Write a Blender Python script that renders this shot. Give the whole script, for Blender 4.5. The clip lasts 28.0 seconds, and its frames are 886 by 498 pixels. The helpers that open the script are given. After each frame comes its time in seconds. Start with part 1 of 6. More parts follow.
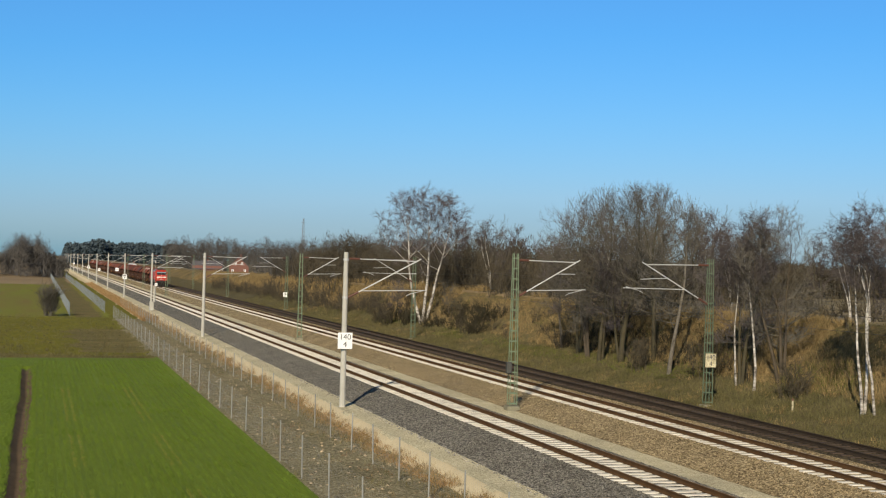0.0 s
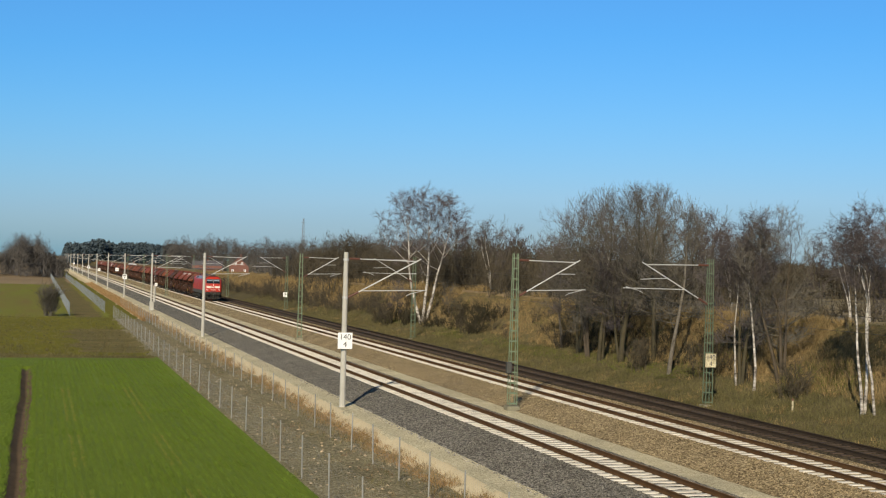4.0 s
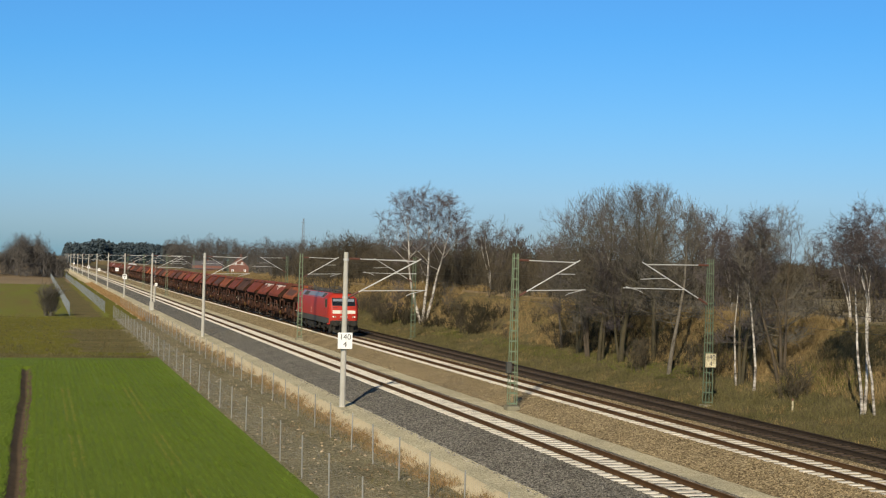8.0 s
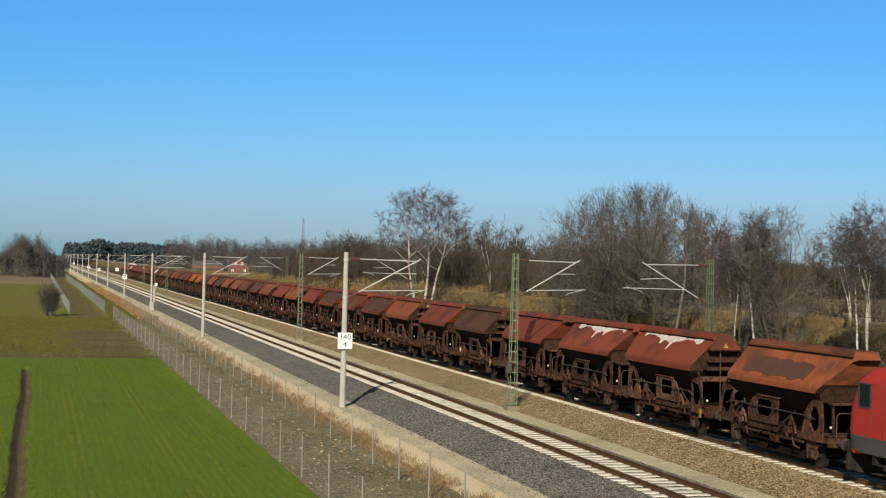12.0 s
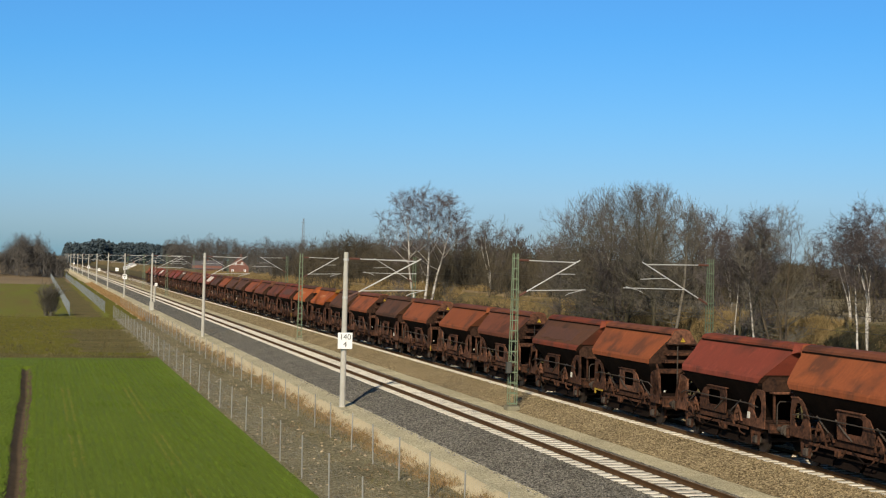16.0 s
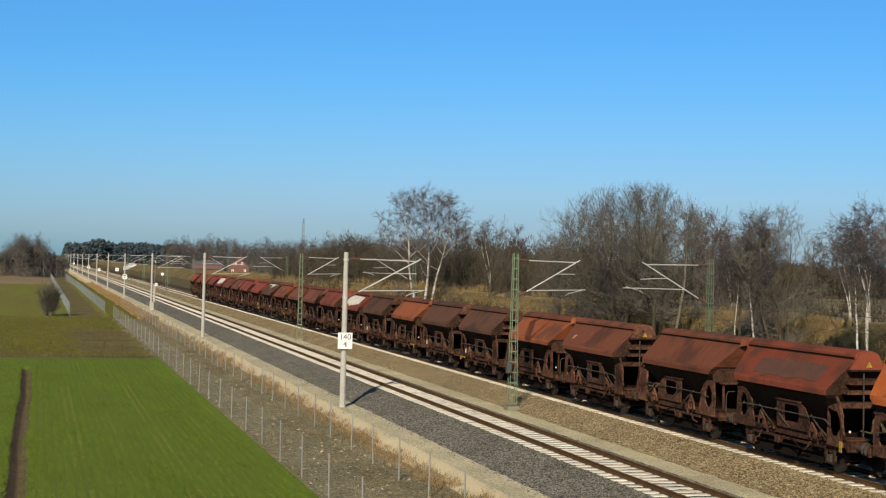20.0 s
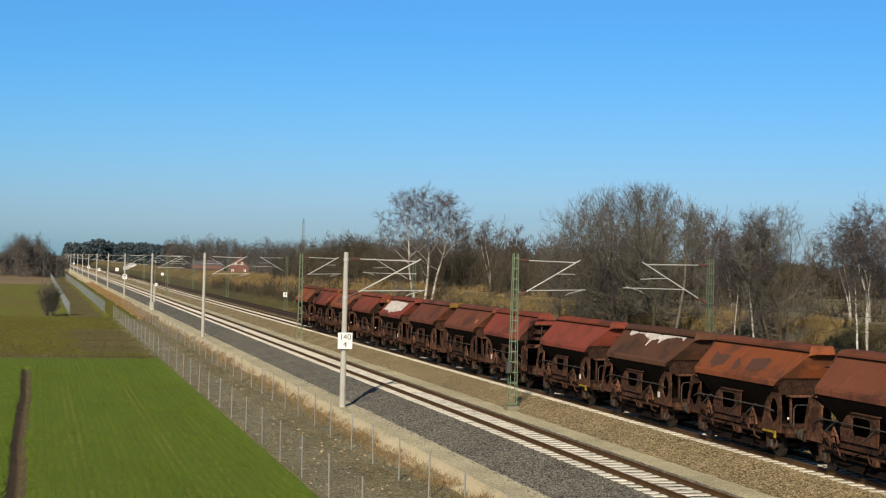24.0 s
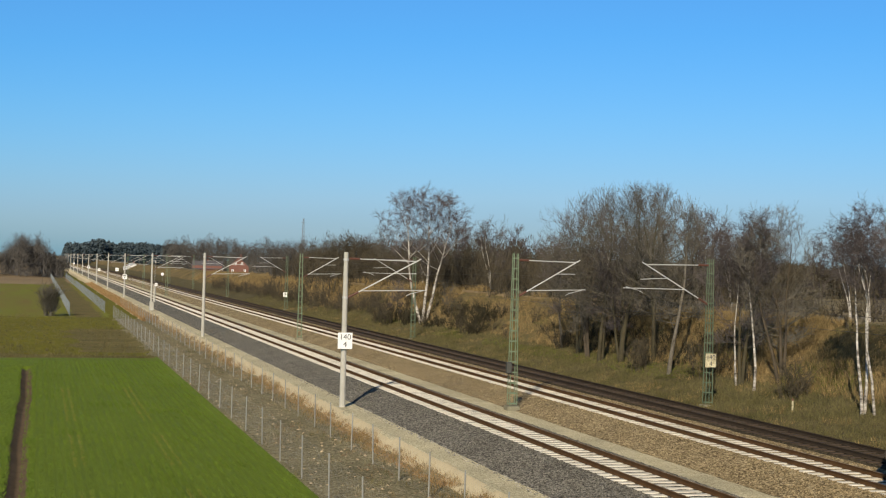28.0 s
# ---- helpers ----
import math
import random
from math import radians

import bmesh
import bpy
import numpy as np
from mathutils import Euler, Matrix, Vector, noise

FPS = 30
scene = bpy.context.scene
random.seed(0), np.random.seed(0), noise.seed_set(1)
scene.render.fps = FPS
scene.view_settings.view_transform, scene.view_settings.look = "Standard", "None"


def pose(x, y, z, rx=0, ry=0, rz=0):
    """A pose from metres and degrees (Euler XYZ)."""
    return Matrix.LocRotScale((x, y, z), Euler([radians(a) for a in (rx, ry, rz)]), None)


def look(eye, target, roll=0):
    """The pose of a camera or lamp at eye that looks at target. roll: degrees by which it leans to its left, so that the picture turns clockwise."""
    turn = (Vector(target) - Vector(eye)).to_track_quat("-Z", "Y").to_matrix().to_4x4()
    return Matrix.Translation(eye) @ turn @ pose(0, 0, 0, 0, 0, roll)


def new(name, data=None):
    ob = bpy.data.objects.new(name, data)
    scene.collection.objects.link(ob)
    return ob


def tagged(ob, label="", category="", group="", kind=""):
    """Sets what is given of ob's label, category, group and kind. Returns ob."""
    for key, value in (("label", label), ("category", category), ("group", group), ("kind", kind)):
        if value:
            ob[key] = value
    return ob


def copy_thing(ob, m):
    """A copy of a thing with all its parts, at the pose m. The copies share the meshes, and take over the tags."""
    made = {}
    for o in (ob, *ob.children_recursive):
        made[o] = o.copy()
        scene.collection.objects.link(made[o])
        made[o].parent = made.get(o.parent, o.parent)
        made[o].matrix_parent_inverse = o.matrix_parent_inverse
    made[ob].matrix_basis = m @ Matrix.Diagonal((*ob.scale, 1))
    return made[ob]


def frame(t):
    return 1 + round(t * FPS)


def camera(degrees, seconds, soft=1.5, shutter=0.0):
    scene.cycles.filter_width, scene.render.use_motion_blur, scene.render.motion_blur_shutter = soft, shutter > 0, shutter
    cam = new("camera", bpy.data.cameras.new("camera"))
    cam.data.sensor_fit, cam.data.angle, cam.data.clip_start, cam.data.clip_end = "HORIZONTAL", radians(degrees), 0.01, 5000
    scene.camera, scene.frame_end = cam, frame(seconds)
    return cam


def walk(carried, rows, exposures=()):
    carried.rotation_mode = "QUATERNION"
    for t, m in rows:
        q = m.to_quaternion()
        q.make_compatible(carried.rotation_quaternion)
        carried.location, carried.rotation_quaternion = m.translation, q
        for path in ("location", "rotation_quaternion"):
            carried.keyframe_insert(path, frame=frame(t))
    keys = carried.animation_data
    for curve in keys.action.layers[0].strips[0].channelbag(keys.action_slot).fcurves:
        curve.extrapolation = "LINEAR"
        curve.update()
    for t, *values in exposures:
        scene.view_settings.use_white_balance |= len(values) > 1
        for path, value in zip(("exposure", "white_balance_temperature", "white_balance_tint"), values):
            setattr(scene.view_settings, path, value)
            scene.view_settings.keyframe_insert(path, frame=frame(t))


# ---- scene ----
cam = camera(34.44, 28.0, soft=1.2)
EYE = Vector((0.0, 0.0, 6.97))
AIM = EYE + Vector((0.27208, 0.96221, 0.01076)) * 100
walk(cam, [(0.0, look(EYE, AIM, 1.506)), (28.0, look(EYE, AIM, 1.506))])

# ---- light ----
SUN_AZ, SUN_EL = radians(208), radians(29)
world = bpy.data.worlds.new("sky")
scene.world = world
world.use_nodes = True
wn = world.node_tree
wn.nodes.clear()
sky = wn.nodes.new("ShaderNodeTexSky")
sky.sky_type, sky.sun_disc = "NISHITA", False
sky.sun_elevation, sky.sun_rotation = SUN_EL, SUN_AZ
sky.altitude, sky.air_density, sky.dust_density, sky.ozone_density = 50, 1.0, 0.6, 2.5
sky_back, sky_out = wn.nodes.new("ShaderNodeBackground"), wn.nodes.new("ShaderNodeOutputWorld")
sky_back.inputs["Strength"].default_value = 0.13
# the clear winter blue: the high sky deeper, the bright haze at the horizon paler
sky_rgb = wn.nodes.new("ShaderNodeSeparateColor")
haze = wn.nodes.new("ShaderNodeMapRange")
haze.inputs["From Min"].default_value, haze.inputs["From Max"].default_value = 0.6, 10.6
tone = wn.nodes.new("ShaderNodeValToRGB")
tone.color_ramp.elements[0].color, tone.color_ramp.elements[1].color = (0.15, 0.18, 0.22, 1), (0.25, 0.34, 0.52, 1)
for at_, colour in ((0.08, (0.20, 0.31, 0.44, 1)), (0.18, (0.288, 0.62, 1.03, 1)), (0.30, (0.267, 0.610, 1.01, 1)), (0.62, (0.418, 0.570, 0.865, 1))):
    tone.color_ramp.elements.new(at_).color = colour
tint = wn.nodes.new("ShaderNodeMix")
tint.data_type, tint.blend_type = "RGBA", "MULTIPLY"
tint.inputs["Factor"].default_value = 1.0
tint_in = [q for q in tint.inputs if q.type == "RGBA"]
wn.links.new(sky.outputs[0], sky_rgb.inputs[0])
wn.links.new(sky_rgb.outputs[0], haze.inputs["Value"])
wn.links.new(haze.outputs[0], tone.inputs[0])
wn.links.new(sky.outputs[0], tint_in[0])
wn.links.new(tone.outputs[0], tint_in[1])
# the lowest haze, where red comes close to blue, is a little more lavender
ratio = wn.nodes.new("ShaderNodeMath")
ratio.operation = "DIVIDE"
low_haze, low_tone, low_tint = wn.nodes.new("ShaderNodeMapRange"), wn.nodes.new("ShaderNodeValToRGB"), wn.nodes.new("ShaderNodeMix")
low_haze.inputs["From Min"].default_value, low_haze.inputs["From Max"].default_value = 0.6, 1.1
low_tone.color_ramp.elements[0].color, low_tone.color_ramp.elements[1].color = (0.94, 1.0, 0.93, 1), (0.90, 0.95, 0.965, 1)
low_tint.data_type, low_tint.blend_type = "RGBA", "MULTIPLY"
low_tint.inputs["Factor"].default_value = 1.0
low_in = [q for q in low_tint.inputs if q.type == "RGBA"]
wn.links.new(sky_rgb.outputs[0], ratio.inputs[0])
wn.links.new(sky_rgb.outputs[2], ratio.inputs[1])
wn.links.new(ratio.outputs[0], low_haze.inputs["Value"])
wn.links.new(low_haze.outputs[0], low_tone.inputs[0])
wn.links.new([q for q in tint.outputs if q.type == "RGBA"][0], low_in[0])
wn.links.new(low_tone.outputs[0], low_in[1])
wn.links.new([q for q in low_tint.outputs if q.type == "RGBA"][0], sky_back.inputs[0])
wn.links.new(sky_back.outputs[0], sky_out.inputs[0])
sun_lamp = bpy.data.lights.new("sun", "SUN")
sun_lamp.energy, sun_lamp.angle, sun_lamp.color = 5.6, radians(0.55), (1.0, 0.87, 0.66)
sun = new("sun", sun_lamp)
toward = Vector((math.sin(SUN_AZ) * math.cos(SUN_EL), math.cos(SUN_AZ) * math.cos(SUN_EL), math.sin(SUN_EL)))
sun.matrix_world = look(toward * 100, (0, 0, 0))


# ---- materials ----
def mat(name, a, b=None, rough=0.8, scale=3.0, fine=40.0, bump=0.3, metal=0.0, dist=0.02, spread=0.5, stretch=(1, 1, 1), vary=0.0, gloss=0.25):
    """Two colours mixed by a coarse and a fine noise, with a fine relief; vary: how far one object differs from the next."""
    m = bpy.data.materials.new(name)
    m.use_nodes = True
    nt = m.node_tree
    nd, lk = nt.nodes, nt.links
    bsdf = nd["Principled BSDF"]
    b = b or tuple(c * 0.75 for c in a)
    tc = nd.new("ShaderNodeTexCoord")
    mp = nd.new("ShaderNodeMapping")
    mp.inputs["Scale"].default_value = stretch
    lk.new(tc.outputs["Object"], mp.inputs["Vector"])
    n1, n2 = nd.new("ShaderNodeTexNoise"), nd.new("ShaderNodeTexNoise")
    for n, s, d in ((n1, scale, 5), (n2, fine, 3)):
        n.inputs["Scale"].default_value, n.inputs["Detail"].default_value = s, d
        lk.new(mp.outputs[0], n.inputs["Vector"])
    mix = nd.new("ShaderNodeMath")
    mix.operation = "MULTIPLY_ADD"
    mix.inputs[1].default_value = 0.55
    lk.new(n2.outputs["Fac"], mix.inputs[0])
    half = nd.new("ShaderNodeMath")
    half.operation = "MULTIPLY"
    half.inputs[1].default_value = 0.45
    lk.new(n1.outputs["Fac"], half.inputs[0])
    lk.new(half.outputs[0], mix.inputs[2])
    ramp = nd.new("ShaderNodeValToRGB")
    ramp.color_ramp.elements[0].position, ramp.color_ramp.elements[1].position = 0.5 - spread * 0.3, 0.5 + spread * 0.3
    ramp.color_ramp.elements[0].color, ramp.color_ramp.elements[1].color = (*b, 1), (*a, 1)
    lk.new(mix.outputs[0], ramp.inputs[0])
    colour = ramp.outputs[0]
    if vary:
        info, hsv = nd.new("ShaderNodeObjectInfo"), nd.new("ShaderNodeHueSaturation")
        rng = nd.new("ShaderNodeMapRange")
        rng.inputs["To Min"].default_value, rng.inputs["To Max"].default_value = 1 - vary, 1 + vary
        lk.new(info.outputs["Random"], rng.inputs["Value"])
        lk.new(rng.outputs[0], hsv.inputs["Value"])
        lk.new(colour, hsv.inputs["Color"])
        colour = hsv.outputs[0]
    lk.new(colour, bsdf.inputs["Base Color"])
    bsdf.inputs["Specular IOR Level"].default_value = gloss
    bsdf.inputs["Roughness"].default_value, bsdf.inputs["Metallic"].default_value = rough, metal
    if bump:
        bp = nd.new("ShaderNodeBump")
        bp.inputs["Strength"].default_value, bp.inputs["Distance"].default_value = bump, dist
        lk.new(n2.outputs["Fac"], bp.inputs["Height"])
        lk.new(bp.outputs[0], bsdf.inputs["Normal"])
    return m


def island_tint(m, low, high):
    """Make each loose piece of a joined mesh a little lighter or darker."""
    nd, lk = m.node_tree.nodes, m.node_tree.links
    bsdf = nd["Principled BSDF"]
    src = bsdf.inputs["Base Color"].links[0].from_socket
    geo, rng, hsv = nd.new("ShaderNodeNewGeometry"), nd.new("ShaderNodeMapRange"), nd.new("ShaderNodeHueSaturation")
    rng.inputs["To Min"].default_value, rng.inputs["To Max"].default_value = low, high
    lk.new(geo.outputs["Random Per Island"], rng.inputs["Value"])
    lk.new(rng.outputs[0], hsv.inputs["Value"])
    lk.new(src, hsv.inputs["Color"])
    lk.new(hsv.outputs[0], bsdf.inputs["Base Color"])
    return m


def stones(name, light, mid, dark, scale=13.0, rough=0.9):
    """Loose crushed stone: every cell a stone of its own tone, with broad stains over all."""
    m = mat(name, light, dark, rough, 0.6, 30.0, 0.0, gloss=0.06)
    nd, lk = m.node_tree.nodes, m.node_tree.links
    bsdf = nd["Principled BSDF"]
    tc, vor, ramp = nd.new("ShaderNodeTexCoord"), nd.new("ShaderNodeTexVoronoi"), nd.new("ShaderNodeValToRGB")
    vor.inputs["Scale"].default_value = scale
    lk.new(tc.outputs["Object"], vor.inputs["Vector"])
    sep = nd.new("ShaderNodeSeparateColor")
    lk.new(vor.outputs["Color"], sep.inputs[0])
    els = ramp.color_ramp.elements
    els[0].color, els[1].color = (*dark, 1), (*light, 1)
    els.new(0.55).color = (*mid, 1)
    lk.new(sep.outputs[0], ramp.inputs[0])
    stain, blend = nd.new("ShaderNodeTexNoise"), nd.new("ShaderNodeMix")
    stain.inputs["Scale"].default_value = 0.35
    lk.new(tc.outputs["Object"], stain.inputs["Vector"])
    blend.data_type, blend.blend_type = "RGBA", "MULTIPLY"
    blend.inputs["Factor"].default_value = 0.6
    ins = [q for q in blend.inputs if q.type == "RGBA"]
    lk.new(ramp.outputs[0], ins[0])
    tone = nd.new("ShaderNodeMapRange")
    tone.inputs["From Min"].default_value, tone.inputs["From Max"].default_value = 0.3, 0.7
    tone.inputs["To Min"].default_value, tone.inputs["To Max"].default_value = 0.65, 1.15
    lk.new(stain.outputs["Fac"], tone.inputs["Value"])
    lk.new(tone.outputs[0], ins[1])
    lk.new([q for q in blend.outputs if q.type == "RGBA"][0], bsdf.inputs["Base Color"])
    bump = nd.new("ShaderNodeBump")
    bump.inputs["Strength"].default_value, bump.inputs["Distance"].default_value = 1.0, 0.04
    bump.invert = True
    lk.new(vor.outputs["Distance"], bump.inputs["Height"])
    lk.new(bump.outputs[0], bsdf.inputs["Normal"])
    return m


def rust(name, a, b, grime, vary=0.15):
    """Weathered wagon paint: broad fading, dark grime patches and streaks running down, each object differently."""
    m = mat(name, a, b, 0.7, 0.7, 10.0, 0.12, vary=vary, spread=0.9, gloss=0.1)
    nd, lk = m.node_tree.nodes, m.node_tree.links
    bsdf = nd["Principled BSDF"]
    src = bsdf.inputs["Base Color"].links[0].from_socket
    tc, info, off = nd.new("ShaderNodeTexCoord"), nd.new("ShaderNodeObjectInfo"), nd.new("ShaderNodeVectorMath")
    off.operation = "MULTIPLY_ADD"
    comb = nd.new("ShaderNodeCombineXYZ")
    for k in range(3):
        lk.new(info.outputs["Random"], comb.inputs[k])
    lk.new(comb.outputs[0], off.inputs[0])
    off.inputs[1].default_value = (37.0, 61.0, 23.0)
    lk.new(tc.outputs["Object"], off.inputs[2])
    for node in [q for q in nd if q.type == "MAPPING"]:
        lk.new(off.outputs[0], node.inputs["Vector"])
    total = src
    for scale, size, low, high, colour, force in (((1, 1, 1), 0.55, 0.50, 0.62, grime, 0.85), ((1.0, 5.0, 0.6), 1.3, 0.52, 0.70, grime, 0.3), ((1.0, 3.0, 1.2), 1.6, 0.58, 0.74, tuple(min(1, c * 1.4) for c in a), 0.45)):
        mp, n, rng, mix = nd.new("ShaderNodeMapping"), nd.new("ShaderNodeTexNoise"), nd.new("ShaderNodeMapRange"), nd.new("ShaderNodeMix")
        mp.inputs["Scale"].default_value = scale
        lk.new(off.outputs[0], mp.inputs["Vector"])
        lk.new(mp.outputs[0], n.inputs["Vector"])
        n.inputs["Scale"].default_value, n.inputs["Detail"].default_value = size, 6
        rng.inputs["From Min"].default_value, rng.inputs["From Max"].default_value, rng.inputs["To Max"].default_value = low, high, force
        lk.new(n.outputs["Fac"], rng.inputs["Value"])
        mix.data_type = "RGBA"
        lk.new(rng.outputs[0], mix.inputs["Factor"])
        ins = [q for q in mix.inputs if q.type == "RGBA"]
        lk.new(total, ins[0])
        ins[1].default_value = (*colour, 1)
        total = [q for q in mix.outputs if q.type == "RGBA"][0]
    lk.new(total, bsdf.inputs["Base Color"])
    return m


M_FIELD = mat("crop_green", (0.127, 0.176, 0.016), (0.077, 0.112, 0.010), 0.95, 0.9, 10.0, 0.6, stretch=(1.0, 0.08, 1.0), dist=0.06, spread=0.75, gloss=0.15)
M_ROUGH = mat("rough_grass", (0.170, 0.160, 0.022), (0.090, 0.082, 0.014), 0.95, 0.22, 1.6, 0.6, stretch=(1.0, 0.22, 1.0), dist=0.08, spread=0.8, gloss=0.05)
M_PLOUGH = mat("rough_tilled_grass", (0.178, 0.142, 0.060), (0.090, 0.080, 0.030), 0.95, 0.3, 2.5, 0.6, stretch=(0.25, 1.6, 1.0), dist=0.08, gloss=0.05)
M_MEADOW = mat("far_meadow", (0.150, 0.175, 0.016), (0.155, 0.118, 0.034), 0.95, 0.12, 0.4, 0.4, stretch=(1.0, 0.10, 1.0), spread=0.7, gloss=0.1)
M_STUBBLE = mat("brown_stubble", (0.26, 0.19, 0.10), (0.17, 0.12, 0.06), 0.95, 0.05, 1.0, 0.3)
M_SOIL = stones("stony_soil", (0.325, 0.286, 0.178), (0.205, 0.180, 0.106), (0.122, 0.106, 0.060), 10.0)
M_DITCH = mat("dark_ditch", (0.130, 0.094, 0.058), (0.066, 0.049, 0.032), 0.95, 0.6, 8.0, 0.6, gloss=0.05)
M_PATH = stones("sandy_gravel_path", (0.69, 0.625, 0.425), (0.565, 0.505, 0.335), (0.40, 0.350, 0.225), 16.0)
M_SLOPE = mat("sandy_slope", (0.60, 0.515, 0.345), (0.43, 0.350, 0.215), 0.95, 0.7, 9.0, 0.35, dist=0.03, spread=0.9, gloss=0.05)
M_BANK = mat("dry_grass_bank", (0.220, 0.158, 0.074), (0.078, 0.068, 0.032), 0.95, 0.22, 3.0, 0.5, dist=0.1, spread=0.6, gloss=0.05)
M_VERGE = mat("brown_verge", (0.142, 0.116, 0.062), (0.054, 0.051, 0.024), 0.95, 0.35, 6.0, 0.8, dist=0.08, spread=0.6, gloss=0.05)
M_PLATEAU = mat("dull_field", (0.20, 0.155, 0.090), (0.13, 0.11, 0.055), 0.95, 0.03, 1.2, 0.4)
M_BALLAST_NEW = stones("grey_ballast", (0.30, 0.28, 0.235), (0.158, 0.147, 0.122), (0.045, 0.041, 0.035))
M_BALLAST_OLD = stones("brown_ballast", (0.53, 0.430, 0.255), (0.265, 0.205, 0.112), (0.075, 0.050, 0.026))
M_BALLAST_DARK = stones("rust_dark_ballast", (0.135, 0.108, 0.066), (0.062, 0.050, 0.031), (0.022, 0.018, 0.012))
M_SLEEPER = mat("pale_concrete", (0.66, 0.62, 0.53), (0.54, 0.50, 0.42), 0.85, 4.0, 60, 0.2, vary=0.10)
M_SLEEPER_OLD = mat("dark_wood_sleeper", (0.085, 0.060, 0.042), (0.045, 0.033, 0.024), 0.9, 4.0, 40, 0.4, vary=0.2)
M_RAIL = mat("rusty_rail_side", (0.115, 0.064, 0.030), (0.066, 0.038, 0.019), 0.85, 2.0, 40, 0.2, gloss=0.05)
M_RAILTOP = mat("worn_rail_head", (0.26, 0.215, 0.17), (0.17, 0.13, 0.10), 0.5, 2.0, 40, 0.0, metal=0.3)
M_RAILDULL = mat("dull_rail_head", (0.19, 0.135, 0.085), (0.12, 0.08, 0.05), 0.7, 2.0, 40, 0.0, gloss=0.15)
M_RAIL_DARK = mat("dark_rail", (0.055, 0.040, 0.027), (0.034, 0.026, 0.019), 0.8, 2.0, 40, 0.2, gloss=0.1)
M_CONCRETE = mat("mast_concrete", (0.44, 0.425, 0.375), (0.33, 0.32, 0.28), 0.85, 1.5, 30, 0.15)
M_GALV = mat("galvanised_steel", (0.52, 0.525, 0.51), (0.40, 0.405, 0.395), 0.55, 3.0, 50, 0.05, metal=0.25)
M_GREEN = mat("green_mast_paint", (0.175, 0.230, 0.145), (0.105, 0.140, 0.088), 0.6, 2.0, 40, 0.1)
M_GREEN_DARK = mat("darker_mast_paint", (0.125, 0.165, 0.105), (0.072, 0.096, 0.062), 0.7, 2.0, 40, 0.1)
M_INSUL = mat("brown_insulator", (0.115, 0.052, 0.036), None, 0.4, 5, 50, 0.0)
M_WHITE = mat("white_sign", (0.80, 0.80, 0.78), (0.74, 0.74, 0.72), 0.5, 4, 50, 0.0)
M_BLACK = mat("black_paint", (0.035, 0.035, 0.037), (0.05, 0.05, 0.052), 0.6, 4, 50, 0.0)
M_LETTER = mat("dark_grey_lettering", (0.11, 0.11, 0.11), (0.075, 0.075, 0.075), 0.7, 4, 50, 0.0)
M_POST = mat("grey_fence_post", (0.30, 0.30, 0.275), (0.21, 0.21, 0.19), 0.6, 2, 40, 0.05, metal=0.2, vary=0.12)
# fence steel for far off, with the blue of distance haze mixed in
M_HAZEPOST = mat("hazed_blue_grey_fence", (0.20, 0.225, 0.235), (0.16, 0.18, 0.19), 0.6, 2, 40, 0.0)
M_PYLON = mat("dull_pylon_steel", (0.17, 0.19, 0.21), (0.13, 0.15, 0.165), 0.6, 1, 10, 0.0)
M_BARK = mat("grey_brown_bark", (0.115, 0.090, 0.060), (0.055, 0.044, 0.032), 0.95, 2.0, 20, 0.6, vary=0.15)
M_TWIG = mat("brown_twigs", (0.165, 0.152, 0.126), (0.044, 0.039, 0.028), 0.9, 0.25, 6, 0.0, vary=0.2, gloss=0.1)
M_BRUSH = mat("dark_brush", (0.088, 0.073, 0.049), (0.038, 0.033, 0.023), 0.9, 0.15, 4, 0.0, vary=0.2, gloss=0.1)
M_BRAMBLE = mat("dark_bramble", (0.062, 0.054, 0.034), (0.024, 0.022, 0.014), 0.9, 0.3, 5, 0.0, gloss=0.08)
M_SHORTGREEN = mat("fresh_green_grass", (0.125, 0.135, 0.030), (0.066, 0.076, 0.016), 0.9, 0.3, 3, 0.0, gloss=0.08)
M_STRAW = mat("orange_straw", (0.35, 0.225, 0.105), (0.20, 0.125, 0.056), 0.9, 0.3, 3, 0.0, gloss=0.08)
M_MOSSCON = mat("mossy_concrete", (0.23, 0.215, 0.15), (0.13, 0.125, 0.085), 0.95, 1.5, 15, 0.4)
M_WITHERED = mat("withered_weeds", (0.20, 0.105, 0.045), (0.10, 0.06, 0.03), 0.9, 0.4, 4, 0.0, gloss=0.08)
M_WHEELTRACK = mat("pale_crop_blades", (0.23, 0.20, 0.055), (0.15, 0.145, 0.03), 0.9, 0.3, 5, 0.0)
M_TWIG_RED = mat("reddish_birch_twigs", (0.140, 0.120, 0.116), (0.050, 0.043, 0.043), 0.9, 0.25, 6, 0.0, vary=0.15, gloss=0.1)
# twigs of the far woods, greyed in colour to stand for haze
M_HAZETWIG = mat("hazed_distant_twigs", (0.108, 0.098, 0.086), (0.058, 0.055, 0.052), 0.95, 0.05, 0.6, 0.0, gloss=0.1)
M_BIRCH = mat("white_birch_bark", (0.54, 0.505, 0.445), (0.080, 0.067, 0.054), 0.8, 1.3, 5.0, 0.3, stretch=(0.6, 0.6, 1.2), spread=0.42)
M_DRY = mat("dry_grass_blades", (0.29, 0.208, 0.098), (0.14, 0.102, 0.046), 0.9, 0.2, 2, 0.0, gloss=0.08)
M_DRY2 = mat("olive_grass_blades", (0.152, 0.132, 0.060), (0.072, 0.068, 0.026), 0.9, 0.35, 2, 0.0, spread=0.6, gloss=0.08)
M_BLADE = mat("green_blades", (0.116, 0.172, 0.018), (0.080, 0.124, 0.012), 0.85, 0.3, 5, 0.0)
